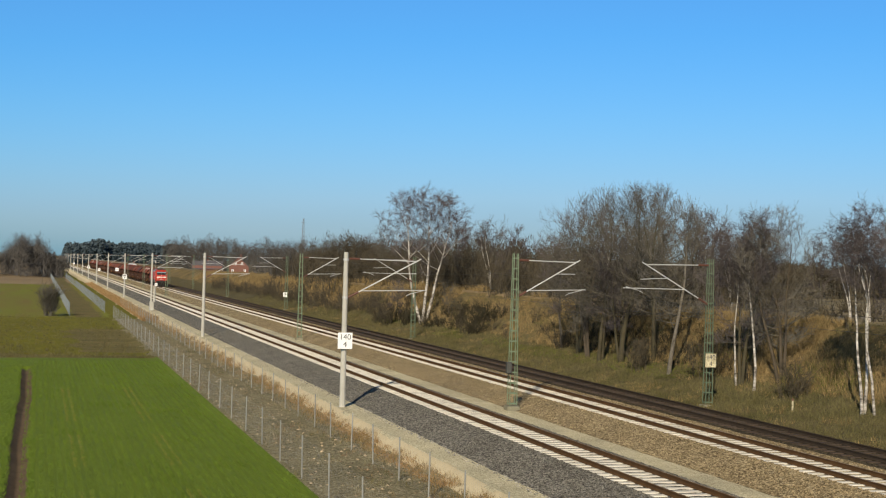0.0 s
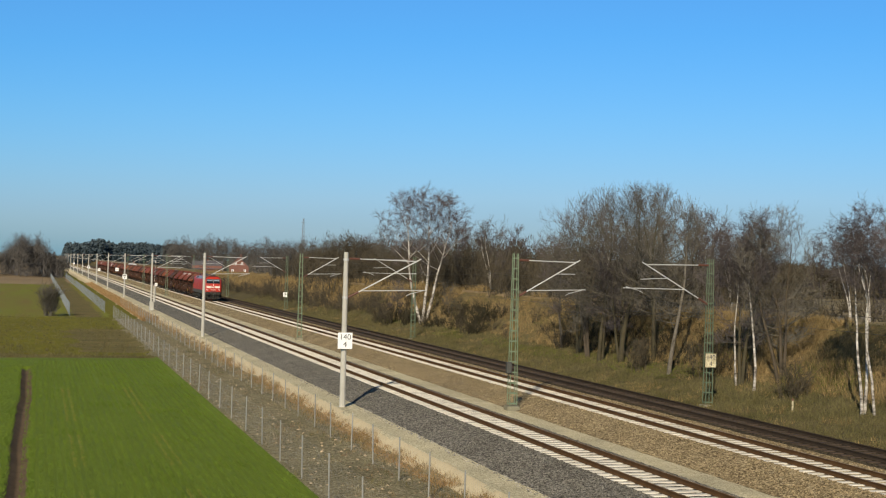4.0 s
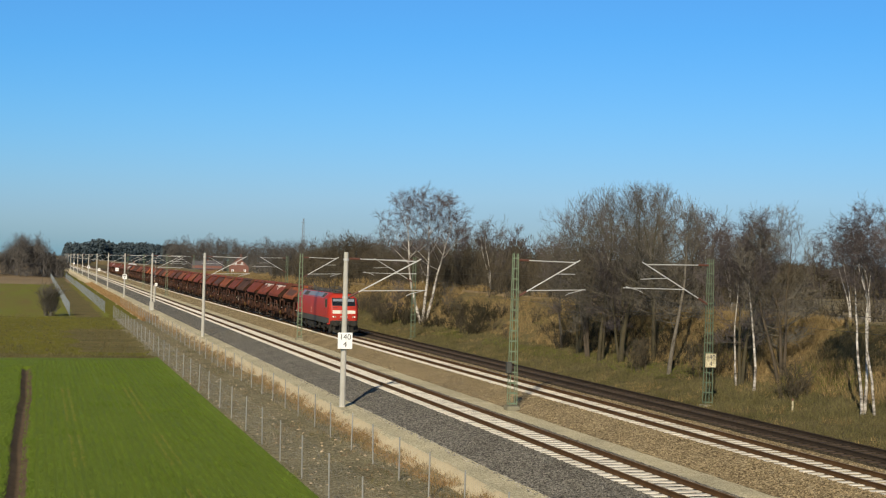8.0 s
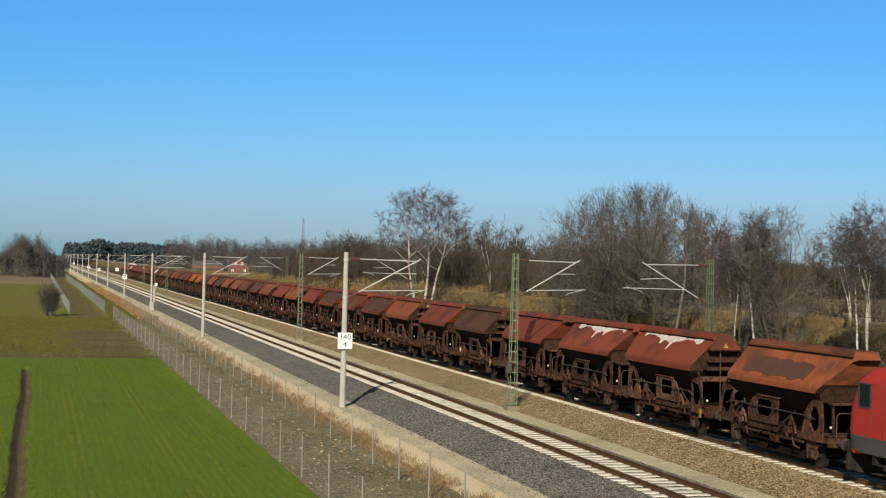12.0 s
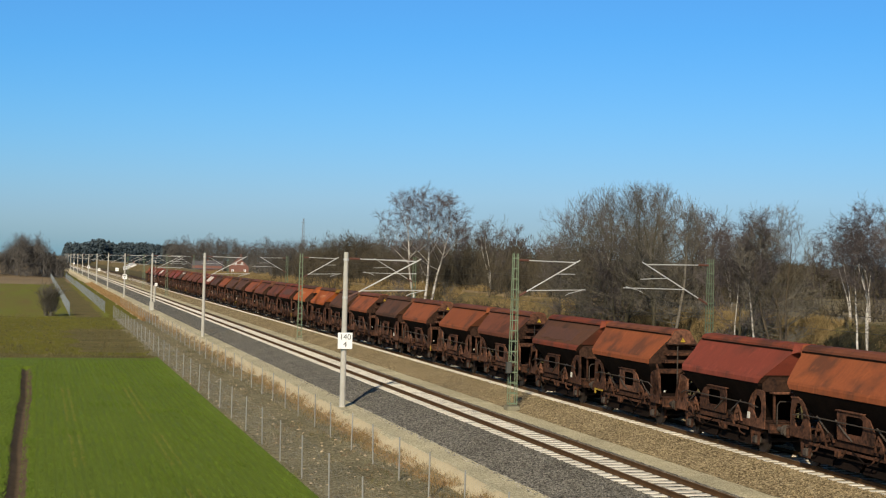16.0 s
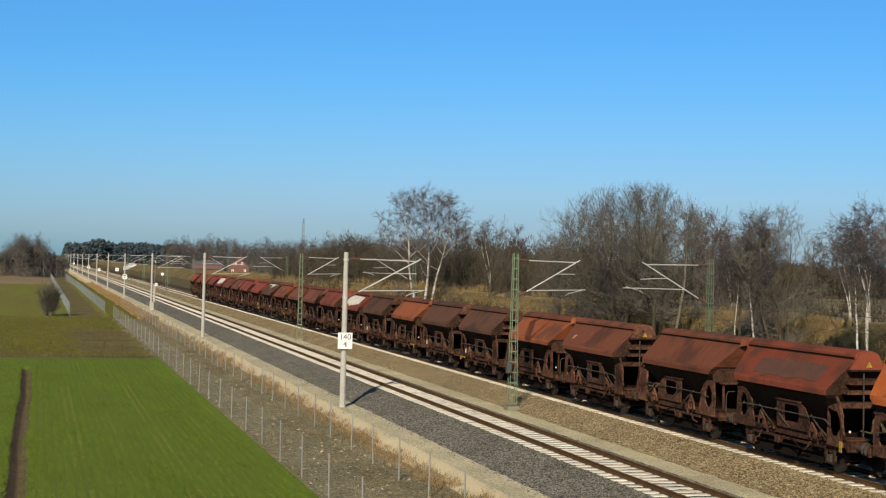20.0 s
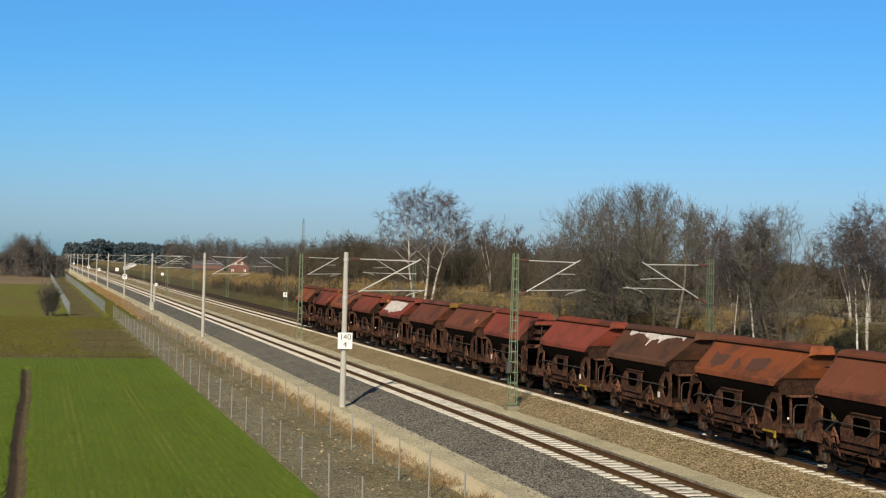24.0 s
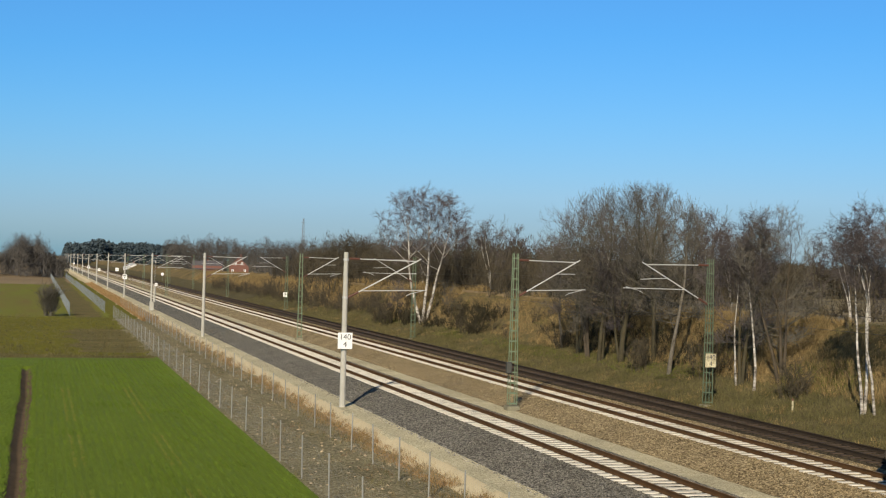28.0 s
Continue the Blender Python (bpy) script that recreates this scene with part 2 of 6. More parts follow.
for m_ in (M_DRY, M_DRY2, M_SHORTGREEN, M_STRAW):
    island_tint(m_, 0.6, 1.3)
island_tint(M_BLADE, 0.75, 1.15)
# conifer green lightened and blued: the distance haze is put into the colour
M_HAZECONIFER = mat("hazed_far_conifers", (0.070, 0.094, 0.106), (0.050, 0.070, 0.082), 0.95, 0.2, 2, 0.3, gloss=0.1)
M_BRICK = mat("red_brick", (0.19, 0.090, 0.068), (0.145, 0.070, 0.054), 0.9, 1.0, 12, 0.2)
M_TILE = mat("dark_roof_tile", (0.10, 0.095, 0.10), (0.07, 0.065, 0.07), 0.8, 1.0, 12, 0.2)
M_PANE = mat("window_pane", (0.05, 0.06, 0.07), (0.03, 0.035, 0.04), 0.1, 1, 10, 0.0)


# ---- geometry helpers ----
class Geo:
    """Collects simple solids for one mesh."""

    def __init__(self):
        self.v, self.f, self.k = [], [], []

    def add(self, verts, faces, slot=0):
        n = len(self.v)
        self.v += [tuple(q) for q in verts]
        self.f += [tuple(i + n for i in face) for face in faces]
        self.k += [slot] * len(faces)
        return self

    def box(self, c, s, slot=0, turn=None, chamfer=0.0):
        hx, hy, hz = s[0] / 2, s[1] / 2, s[2] / 2
        if chamfer:
            g = chamfer
            pts = [(-hx + g, -hy), (hx - g, -hy), (hx, -hy + g), (hx, hy - g), (hx - g, hy), (-hx + g, hy), (-hx, hy - g), (-hx, -hy + g)]
            inner = [(q[0] * (1 - g / hx), q[1] * (1 - g / hy)) for q in pts]
            vs = [(*q, z) for q, z in [(q, -hz) for q in inner] + [(q, -hz + g) for q in pts] + [(q, hz - g) for q in pts] + [(q, hz) for q in inner]]
            fs = [tuple(range(7, -1, -1)), tuple(range(24, 32))]
            fs += [(r * 8 + i, r * 8 + (i + 1) % 8, r * 8 + 8 + (i + 1) % 8, r * 8 + 8 + i) for r in range(3) for i in range(8)]
        else:
            vs = [(x, y, z) for z in (-hz, hz) for x, y in ((-hx, -hy), (hx, -hy), (hx, hy), (-hx, hy))]
            fs = [(3, 2, 1, 0), (4, 5, 6, 7), (0, 1, 5, 4), (1, 2, 6, 5), (2, 3, 7, 6), (3, 0, 4, 7)]
        if turn:
            e = Euler([radians(a) for a in turn]).to_matrix()
            vs = [e @ Vector(q) for q in vs]
        return self.add([(q[0] + c[0], q[1] + c[1], q[2] + c[2]) for q in vs], fs, slot)

    def tube(self, a, b, r, n=6, r2=None, slot=0, caps=True):
        a, b = Vector(a), Vector(b)
        r2 = r if r2 is None else r2
        d = (b - a).normalized()
        u = d.orthogonal().normalized()
        w = d.cross(u)
        ring = [(u * math.cos(t) + w * math.sin(t)) for t in (2 * math.pi * i / n for i in range(n))]
        vs = [a + q * r for q in ring] + [b + q * r2 for q in ring]
        fs = [(i, (i + 1) % n, n + (i + 1) % n, n + i) for i in range(n)]
        if caps:
            fs += [tuple(range(n - 1, -1, -1)), tuple(range(n, 2 * n))]
        return self.add(vs, fs, slot)

    def line(self, pts, r, n=6, slot=0):
        """A bent round bar along the points."""
        pts = [Vector(q) for q in pts]
        u = (pts[1] - pts[0]).orthogonal().normalized()
        rings = []
        for i, q in enumerate(pts):
            d = (pts[min(i + 1, len(pts) - 1)] - pts[max(i - 1, 0)]).normalized()
            u = (u - d * u.dot(d)).normalized()
            w = d.cross(u)
            rings.append([q + (u * math.cos(6.28319 * k / n) + w * math.sin(6.28319 * k / n)) * r for k in range(n)])
        return self.loft(rings, slot)

    def prism(self, prof, axis, lo, hi, slot=0):
        """A closed outline pushed along an axis; outline pairs are the two other axes in order."""
        def at(q, h):
            return {"x": (h, q[0], q[1]), "y": (q[0], h, q[1]), "z": (q[0], q[1], h)}[axis]
        n = len(prof)
        vs = [at(q, lo) for q in prof] + [at(q, hi) for q in prof]
        fs = [(i, (i + 1) % n, n + (i + 1) % n, n + i) for i in range(n)] + [tuple(range(n - 1, -1, -1)), tuple(range(n, 2 * n))]
        return self.add(vs, fs, slot)

    def loft(self, rings, slot=0, caps=True):
        n = len(rings[0])
        vs = [q for ring in rings for q in ring]
        fs = [(r * n + i, r * n + (i + 1) % n, (r + 1) * n + (i + 1) % n, (r + 1) * n + i) for r in range(len(rings) - 1) for i in range(n)]
        if caps:
            fs += [tuple(range(n - 1, -1, -1)), tuple(range((len(rings) - 1) * n, len(rings) * n))]
        return self.add(vs, fs, slot)

    def quad(self, a, b, c, d, thick=0.02, slot=0):
        """A plate of some thickness behind the four corners."""
        a, b, c, d = (Vector(q) for q in (a, b, c, d))
        n = (b - a).cross(d - a).normalized() * thick
        vs = [a, b, c, d, a - n, b - n, c - n, d - n]
        return self.add(vs, [(0, 1, 2, 3), (7, 6, 5, 4), (0, 4, 5, 1), (1, 5, 6, 2), (2, 6, 7, 3), (3, 7, 4, 0)], slot)

    def mesh(self, name, *mats):
        me = bpy.data.meshes.new(name)
        me.from_pydata(self.v, [], self.f)
        for m in mats:
            me.materials.append(m)
        if len(mats) > 1:
            me.polygons.foreach_set("material_index", self.k)
        bm = bmesh.new()
        bm.from_mesh(me)
        bmesh.ops.recalc_face_normals(bm, faces=bm.faces)
        bm.to_mesh(me)
        bm.free()
        me.update()
        return me


def part(name, geo, material, parent, label="", smooth=False):
    mats = material if isinstance(material, (list, tuple)) else [material]
    me = geo if isinstance(geo, bpy.types.Mesh) else geo.mesh(name, *mats)
    if smooth:
        me.shade_smooth()
        me.set_sharp_from_angle(angle=radians(22))
    ob = new(name, me)
    ob.parent = parent
    if label:
        ob["label"] = label
    return ob


def thing(name, label, category, group="", kind="", at=None):
    ob = new(name)
    ob.empty_display_size = 0.2
    if at is not None:
        ob.matrix_basis = at
    return tagged(ob, label, category, group, kind)


def solid(name, geo, material, label, category, group="", kind="", smooth=False):
    return tagged(part(name, geo, material, None, "", smooth), label, category, group, kind)


# ---- the ground: one sheet from the field to the plateau behind the bank ----
T1, T2, T3 = 20.22, 28.13, 32.12
PROFILE = ((-4000, -1.35), (9.0, -1.35), (9.6, -1.22), (14.0, -1.2), (14.6, -1.12), (15.3, -0.69), (16.4, -0.66), (35.0, -0.66), (36.2, -0.42), (38.0, 0.0), (40.5, 0.75), (45.0, 4.0), (48.0, 4.2), (70, 4.1), (4000, 4.0))


def lerp_table(table, x):
    for (a, va), (b, vb) in zip(table, table[1:]):
        if x <= b:
            return va + (vb - va) * (x - a) / (b - a)
    return table[-1][1]


def ground_z(x, y):
    z = lerp_table(PROFILE, x)
    if x > 36.0:
        k = min(1.0, (x - 36.0) / 6.0)
        z += k * (0.35 * noise.noise((x * 0.12, y * 0.06, 3.0)) + 0.10 * noise.noise((x * 0.6, y * 0.5, 7.0)))
        if x > 40.5:
            z -= min(1.0, (x - 40.5) / 4.5) * 1.0 * min(1.0, max(0.0, (y - 170) / 120))
            z -= min(1.0, max(0.0, (x - 50) / 8)) * 2.6 * min(1.0, max(0.0, (y - 280) / 160))
    elif 9.6 < x < 15.2:
        z += 0.05 * noise.noise((x * 0.9, y * 0.8, 1.0))
    elif x < 9.0:
        z += 0.04 * noise.noise((x * 0.2, y * 0.15, 5.0))
        c = abs(x + 0.56 - 0.06 * math.sin(y * 0.16) - 0.03 * math.sin(y * 0.45))
        if y < 110 and c < 0.5:
            z -= 0.24 * (1 - c / 0.5)
    return z


def ground_kind(x, y):
    w = 0.6 * noise.noise((x * 0.5, y * 0.35, 11.0))
    far = 6 * noise.noise((x * 0.05, y * 0.03, 12.0))
    if x < 9.53 + (0.0 if y < 119 else 1.3) * w:
        if y < 119 + 2 * w:
            c = abs(x + 0.56 - 0.06 * math.sin(y * 0.16) - 0.03 * math.sin(y * 0.45))
            return 5 if (c < 0.42 + 0.14 * w and y < 109) else 0
        if y < 196 + far:
            return 11 if (3.5 + w * 4 < x and 126 < y < 165 + far) or y < 123 + 2 * w else 1
        if 5.0 + w < x < 8.6 + w and y < 520:
            return 11
        return 2 if y < 410 + 2 * far else 3
    if x < 14.62 + 0.4 * w:
        return 4 if y < 190 + far else (10 if x > 13.0 + 1.0 * w else 1)
    if x < 15.3 + 0.25 * w:
        return 10
    if x < 34.6:
        return 7
    if x < 40.5 + 1.5 * w:
        return 8
    if 45.0 + 0.5 * w < x < 46.3 + 0.5 * w and 112 < y < 215:
        return 3
    if x < 47 + 2 * w:
        return 6
    if x > 60 and abs(y - 159 + 0.283 * x) < 1.3:
        return 3
    return 9


def make_ground():
    xs = [-4000, -1500, -600, -250, -120, -60, -30, -18, -12] + [-10 + i * 0.5 for i in range(17)] + [-1.6] + [-1.25 + i * 0.07 for i in range(20)] + [0.25]
    xs += [0.5 + i * 0.5 for i in range(17)] + [9.0 + i * 0.15 for i in range(51)] + [17, 19, 22, 25, 28, 31, 34] + [34.6 + i * 0.35 for i in range(42)]
    xs += [50 + i * 2 for i in range(11)] + [76, 85, 100, 120, 150, 200, 300, 500, 900, 1800, 4000]
    ys = [-4000, -1000, -520, -300, -100, -40, 0, 20, 30] + [36 + i * 0.3 for i in range(276)] + [119 + i * 1.2 for i in range(75)] + [210 + i * 5 for i in range(40)]
    ys += [415 + i * 15 for i in range(20)] + [720 + i * 60 for i in range(10)] + [1400, 1800, 2500, 4000]
    nx = len(xs)
    verts = [(x, y, ground_z(x, y)) for y in ys for x in xs]
    faces, kinds = [], []
    for j in range(len(ys) - 1):
        for i in range(nx - 1):
            faces.append((j * nx + i, j * nx + i + 1, (j + 1) * nx + i + 1, (j + 1) * nx + i))
            kinds.append(ground_kind((xs[i] + xs[i + 1]) / 2, (ys[j] + ys[j + 1]) / 2))
    me = bpy.data.meshes.new("ground")
    me.from_pydata(verts, [], faces)
    for m in (M_FIELD, M_ROUGH, M_MEADOW, M_STUBBLE, M_SOIL, M_DITCH, M_BANK, M_PATH, M_VERGE, M_PLATEAU, M_SLOPE, M_PLOUGH):
        me.materials.append(m)
    me.polygons.foreach_set("material_index", kinds)
    me.shade_smooth()
    return tagged(new("ground", me), "green crop field, stony strip and dry grass bank", "ground", kind="structure")


make_ground()


# ---- tracks ----
Y0, Y1 = -520.0, 1200.0


def ballast(name, prof, material, label):
    g = Geo()
    ys = [Y0 + i * 20 for i in range(27)] + [20 + i * 2 for i in range(5)] + [30 + i * 0.5 for i in range(200)] + [130 + i * 10 for i in range(28)] + [410 + i * 50 for i in range(17)]
    cols = []
    for a, b in zip(prof, prof[1:]):
        n = max(1, int(abs(b[0] - a[0]) / 0.3))
        cols += [(a[0] + (b[0] - a[0]) * i / n, a[1] + (b[1] - a[1]) * i / n) for i in range(n)]
    cols.append(prof[-1])
    n = len(cols)
    for y in ys:
        for i, (x, z) in enumerate(cols):
            e = 0 if i in (0, n - 1) else 1
            g.v.append((x + (0.10 if not e else 0.06) * noise.noise((x * 2, y * 1.3, 2)), y, z + e * 0.025 * noise.noise((x * 3, y * 3, 9))))
    for j in range(len(ys) - 1):
        for i in range(n - 1):
            g.f.append((j * n + i, j * n + i + 1, (j + 1) * n + i + 1, (j + 1) * n + i))
            g.k.append(0)
    return solid(name, g, material, label, "track bed", kind="structure", smooth=True)


PROF1 = ((16.5, -0.665), (17.2, -0.50), (18.6, -0.21), (21.75, -0.195), (22.35, -0.52), (22.5, -0.665))
PROF2 = ((24.4, -0.665), (25.0, -0.52), (26.5, -0.205), (29.9, -0.19), (30.3, -0.19))
BED1 = ballast("track_bed_1", PROF1, M_BALLAST_NEW, "grey crushed stone ballast of the new track")
BED2 = ballast("track_bed_2", PROF2, M_BALLAST_OLD, "brownish stone ballast of the middle track")
BED3 = ballast("track_bed_3", ((30.0, -0.255), (30.7, -0.21), (33.7, -0.20), (34.5, -0.52), (34.9, -0.665)), M_BALLAST_DARK, "dark rusty ballast of the old track")


def rails(bed, xc, side, head):
    foot = [(-0.075, -0.172), (0.075, -0.172), (0.075, -0.16), (0.012, -0.135), (0.012, -0.05), (0.036, -0.035), (0.036, -0.004), (0.03, 0.0), (-0.03, 0.0), (-0.036, -0.004), (-0.036, -0.035), (-0.012, -0.05), (-0.012, -0.135), (-0.075, -0.16)]
    for dx in (-0.753, 0.753):
        g = Geo()
        g.prism([(xc + dx + q[0], q[1]) for q in foot], "y", Y0, Y1)
        g.k[7] = 1
        part("rail", g, (side, head), bed)


rails(BED1, T1, M_RAIL, M_RAILDULL)
rails(BED2, T2, M_RAIL, M_RAILTOP)
rails(BED3, T3, M_RAIL_DARK, M_RAIL_DARK)


# ---- masts ----
def concrete_mast(y, weighted=False):
    x = 15.63
    ob = thing("concrete_catenary_mast", "tall pale concrete catenary mast beside the new track", "mast", "concrete catenary masts", at=pose(x, y, -0.66))
    g = Geo()
    n = 10
    rings = []
    for h, r in ((-0.3, 0.165), (0, 0.165), (4, 0.145), (8.1, 0.12), (8.14, 0.10)):
        rings.append([(r * math.cos(6.2832 * i / n), r * math.sin(6.2832 * i / n), h) for i in range(n)])
    g.loft(rings)
    part("pole", g, M_CONCRETE, ob, smooth=True)
    for h in (5.75, 7.75):
        part("clamp_band", Geo().tube((0, 0, h - 0.06), (0, 0, h + 0.06), 0.15, 10), M_GALV, ob)
    cantilever(ob, 1, 3.75, 8.0, 5.75)
    if weighted:
        part("tension_weight", Geo().tube((0.42, 0, 1.2), (0.42, 0, 3.3), 0.16, 10), M_CONCRETE, ob, "stack of concrete tension weights")
        part("weight_rod", Geo().tube((0.42, 0, 3.3), (0.42, 0, 6.8), 0.02, 5), M_GALV, ob)
        part("tension_pulley", Geo().tube((0.36, 0, 6.9), (0.48, 0, 6.9), 0.22, 12), M_GALV, ob)
    return ob


def cantilever(ob, sign, reach, top, low, past=0.35):
    """Bracket arm towards the track on the side of sign: top tube, slanting tube, registration tube, steady arm and insulators."""
    s = sign
    tt, tl = (s * 0.15, 0, top - 0.2), (s * (reach + 0.15), 0, top - 0.25)
    part("top_tube", Geo().tube((s * 0.75, 0, top - 0.2), tl, 0.029, 6), M_GALV, ob)
    part("insulator", Geo().tube(tt, (s * 0.75, 0, top - 0.2), 0.06, 8), M_INSUL, ob, "brown ribbed insulator")
    low0 = Vector((s * 0.15, 0, low))
    tip = Vector((s * (reach + 0.35), 0, top - 0.12))
    mid = low0 + (tip - low0) * 0.14
    part("insulator", Geo().tube(low0, mid, 0.06, 8), M_INSUL, ob, "brown ribbed insulator")
    part("slanting_tube", Geo().tube(mid, tip, 0.034, 8), M_GALV, ob)
    far_side = past > 0.5
    k = low0 + (tip - low0) * (0.35 if far_side else 0.17)
    part("registration_tube", Geo().tube((k.x, 0, k.z), (tip.x + s * past, 0, k.z + (0.02 if far_side else 0.10)), 0.025, 6), M_GALV, ob)
    part("steady_arm", Geo().line([(tip.x + s * (past - 0.15), 0, k.z + 0.09), (tip.x + s * (past - 0.9), 0, k.z - 0.10), (tip.x + s * (past - 1.15), 0, k.z - 0.22)], 0.018, 5), M_GALV, ob)
    q = low0 + (tip - low0) * 0.62
    part("stay_tube", Geo().tube((q.x, 0, q.z), (s * (reach + 0.1 + (past - 0.35) * 0.45), 0, q.z + 0.02 - (past - 0.35) * 0.15), 0.022, 5), M_GALV, ob)


def lattice_mast(x, y, side, height=8.15):
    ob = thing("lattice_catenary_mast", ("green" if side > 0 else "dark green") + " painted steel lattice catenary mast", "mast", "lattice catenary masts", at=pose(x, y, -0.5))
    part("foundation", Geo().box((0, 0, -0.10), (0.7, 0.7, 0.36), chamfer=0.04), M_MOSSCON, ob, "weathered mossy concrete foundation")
    paint = M_GREEN if side > 0 else M_GREEN_DARK
    w0, w1 = 0.20, 0.115
    def hw(z):
        return w0 + (w1 - w0) * z / height
    for sx in (-1, 1):
        for sy in (-1, 1):
            g = Geo()
            g.tube((sx * w0, sy * w0, 0.1), (sx * w1, sy * w1, height), 0.030, 4)
            part("corner_post", g, paint, ob)
    zs = [0.2]
    while zs[-1] < height - 0.3:
        zs.append(zs[-1] + 0.55)
    for z in zs:
        a = hw(z)
        g = Geo()
        for q, r in (((-a, -a), (a, -a)), ((a, -a), (a, a)), ((a, a), (-a, a)), ((-a, a), (-a, -a))):
            g.box(((q[0] + r[0]) / 2, (q[1] + r[1]) / 2, z), (abs(q[0] - r[0]) + 0.016, abs(q[1] - r[1]) + 0.016, 0.055))
        part("batten", g, paint, ob)
    cantilever(ob, side, 3.3 if side > 0 else 3.75, height - 0.15, 5.85 if side > 0 else 5.65, 0.35 if side > 0 else 1.1)
    return ob


for i in range(14):
    concrete_mast(74.0 + 66.67 * i, i == 2)
for y in (71.9, 136.1, 285.0, 349.0, 413.0):
    lattice_mast(24.35, y, 1)
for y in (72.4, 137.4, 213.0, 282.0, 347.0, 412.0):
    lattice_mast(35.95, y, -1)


# ---- train paints ----
M_RED = mat("traffic_red_paint", (0.44, 0.032, 0.017), (0.29, 0.026, 0.016), 0.5, 0.45, 6, 0.03, spread=0.9)
M_SKIRT = mat("grey_skirt_paint", (0.075, 0.078, 0.070), (0.042, 0.040, 0.034), 0.7, 0.9, 9, 0.1, spread=0.9, gloss=0.3)
M_ROOFGREY = mat("blue_grey_roof_panel", (0.20, 0.235, 0.275), (0.14, 0.165, 0.195), 0.45, 0.8, 10, 0.05)
M_DECK = mat("sooty_roof_deck", (0.082, 0.078, 0.072), (0.042, 0.040, 0.038), 0.8, 0.8, 10, 0.2)
M_BOGIE = mat("dirty_bogie", (0.046, 0.043, 0.037), (0.008, 0.008, 0.007), 0.85, 3.0, 25, 0.4, gloss=0.15)
M_STRIPE = mat("white_stripe", (0.66, 0.64, 0.56), (0.54, 0.52, 0.45), 0.4, 2.0, 30, 0.0)
M_FADEDGREY = mat("grey_post_paint", (0.42, 0.40, 0.38), (0.34, 0.33, 0.31), 0.5, 3.0, 20, 0.0)
M_FADED = mat("faded_pale_paint", (0.58, 0.30, 0.24), (0.50, 0.20, 0.15), 0.6, 3.0, 20, 0.0)
M_GLASS = mat("dark_cab_glass", (0.012, 0.016, 0.022), (0.010, 0.012, 0.016), 0.06, 2.0, 30, 0.0)
M_LAMP = mat("headlamp_glass", (0.34, 0.31, 0.27), (0.26, 0.24, 0.20), 0.1, 4, 40, 0.0)
M_LIT = bpy.data.materials.new("lit_headlamp")
M_LIT.use_nodes = True
M_LIT.node_tree.nodes["Principled BSDF"].inputs["Emission Color"].default_value = (1.0, 0.90, 0.72, 1)
M_LIT.node_tree.nodes["Principled BSDF"].inputs["Emission Strength"].default_value = 0.7
M_YELLOW = mat("yellow_handle", (0.44, 0.29, 0.02), (0.16, 0.10, 0.02), 0.6, 5, 25, 0.0, spread=0.5)
M_UNDER = mat("rust_dust_underframe", (0.105, 0.046, 0.026), (0.008, 0.006, 0.005), 0.9, 1.3, 7, 0.4, spread=0.5, vary=0.35, gloss=0.15)
M_PLATE = mat("worn_rust_plate", (0.145, 0.064, 0.037), (0.014, 0.009, 0.007), 0.85, 1.6, 8, 0.3, spread=0.5, vary=0.42, gloss=0.15)
M_GREASE = mat("dusty_grease_steel", (0.090, 0.072, 0.058), (0.022, 0.018, 0.015), 0.8, 3.0, 18, 0.2, spread=0.6, vary=0.2, gloss=0.2)
# near-black that carries the shade below the hopper bodies in its colour
M_SHADE_DARK = mat("shade_dark_steel", (0.016, 0.010, 0.008), (0.006, 0.005, 0.004), 0.95, 1.6, 14, 0.2, gloss=0.04)
M_ENDBOX = mat("grimy_end_box", (0.060, 0.030, 0.019), (0.014, 0.009, 0.007), 0.9, 1.6, 9, 0.2, vary=0.25, gloss=0.1)
M_MUSTARD = mat("mustard_hood_paint", (0.22, 0.125, 0.028), (0.13, 0.075, 0.02), 0.8, 2.0, 12, 0.1, gloss=0.1)
M_SCRAWL = mat("faded_pale_scrawl", (0.46, 0.23, 0.13), (0.34, 0.14, 0.07), 0.8, 5.0, 20, 0.0, gloss=0.1)
M_RESIDUE = mat("white_powder_residue", (0.70, 0.66, 0.60), (0.42, 0.34, 0.29), 0.95, 2.5, 14, 0.2)
M_PATCH = mat("bare_dark_patch", (0.070, 0.036, 0.026), (0.115, 0.050, 0.032), 0.8, 2.0, 16, 0.1)
M_WHEEL = mat("worn_wheel_steel", (0.045, 0.033, 0.027), (0.020, 0.016, 0.014), 0.6, 3, 30, 0.1, metal=0.3)
SHELL = {
    "R": rust("red_rust_paint", (0.222, 0.055, 0.029), (0.148, 0.039, 0.022), (0.085, 0.036, 0.024)),
    "O": rust("orange_rust_paint", (0.278, 0.086, 0.034), (0.195, 0.056, 0.024), (0.105, 0.044, 0.026)),
    "D": rust("dark_brown_paint", (0.120, 0.055, 0.031), (0.080, 0.040, 0.025), (0.050, 0.030, 0.020)),
    "P": rust("pinkish_red_paint", (0.245, 0.057, 0.036), (0.165, 0.041, 0.027), (0.105, 0.038, 0.026)),
    "N": rust("dull_brown_paint", (0.180, 0.062, 0.033), (0.118, 0.043, 0.024), (0.072, 0.032, 0.021)),
    "B": rust("bright_orange_paint", (0.40, 0.112, 0.028), (0.29, 0.070, 0.020), (0.20, 0.058, 0.025), 0.06),
}


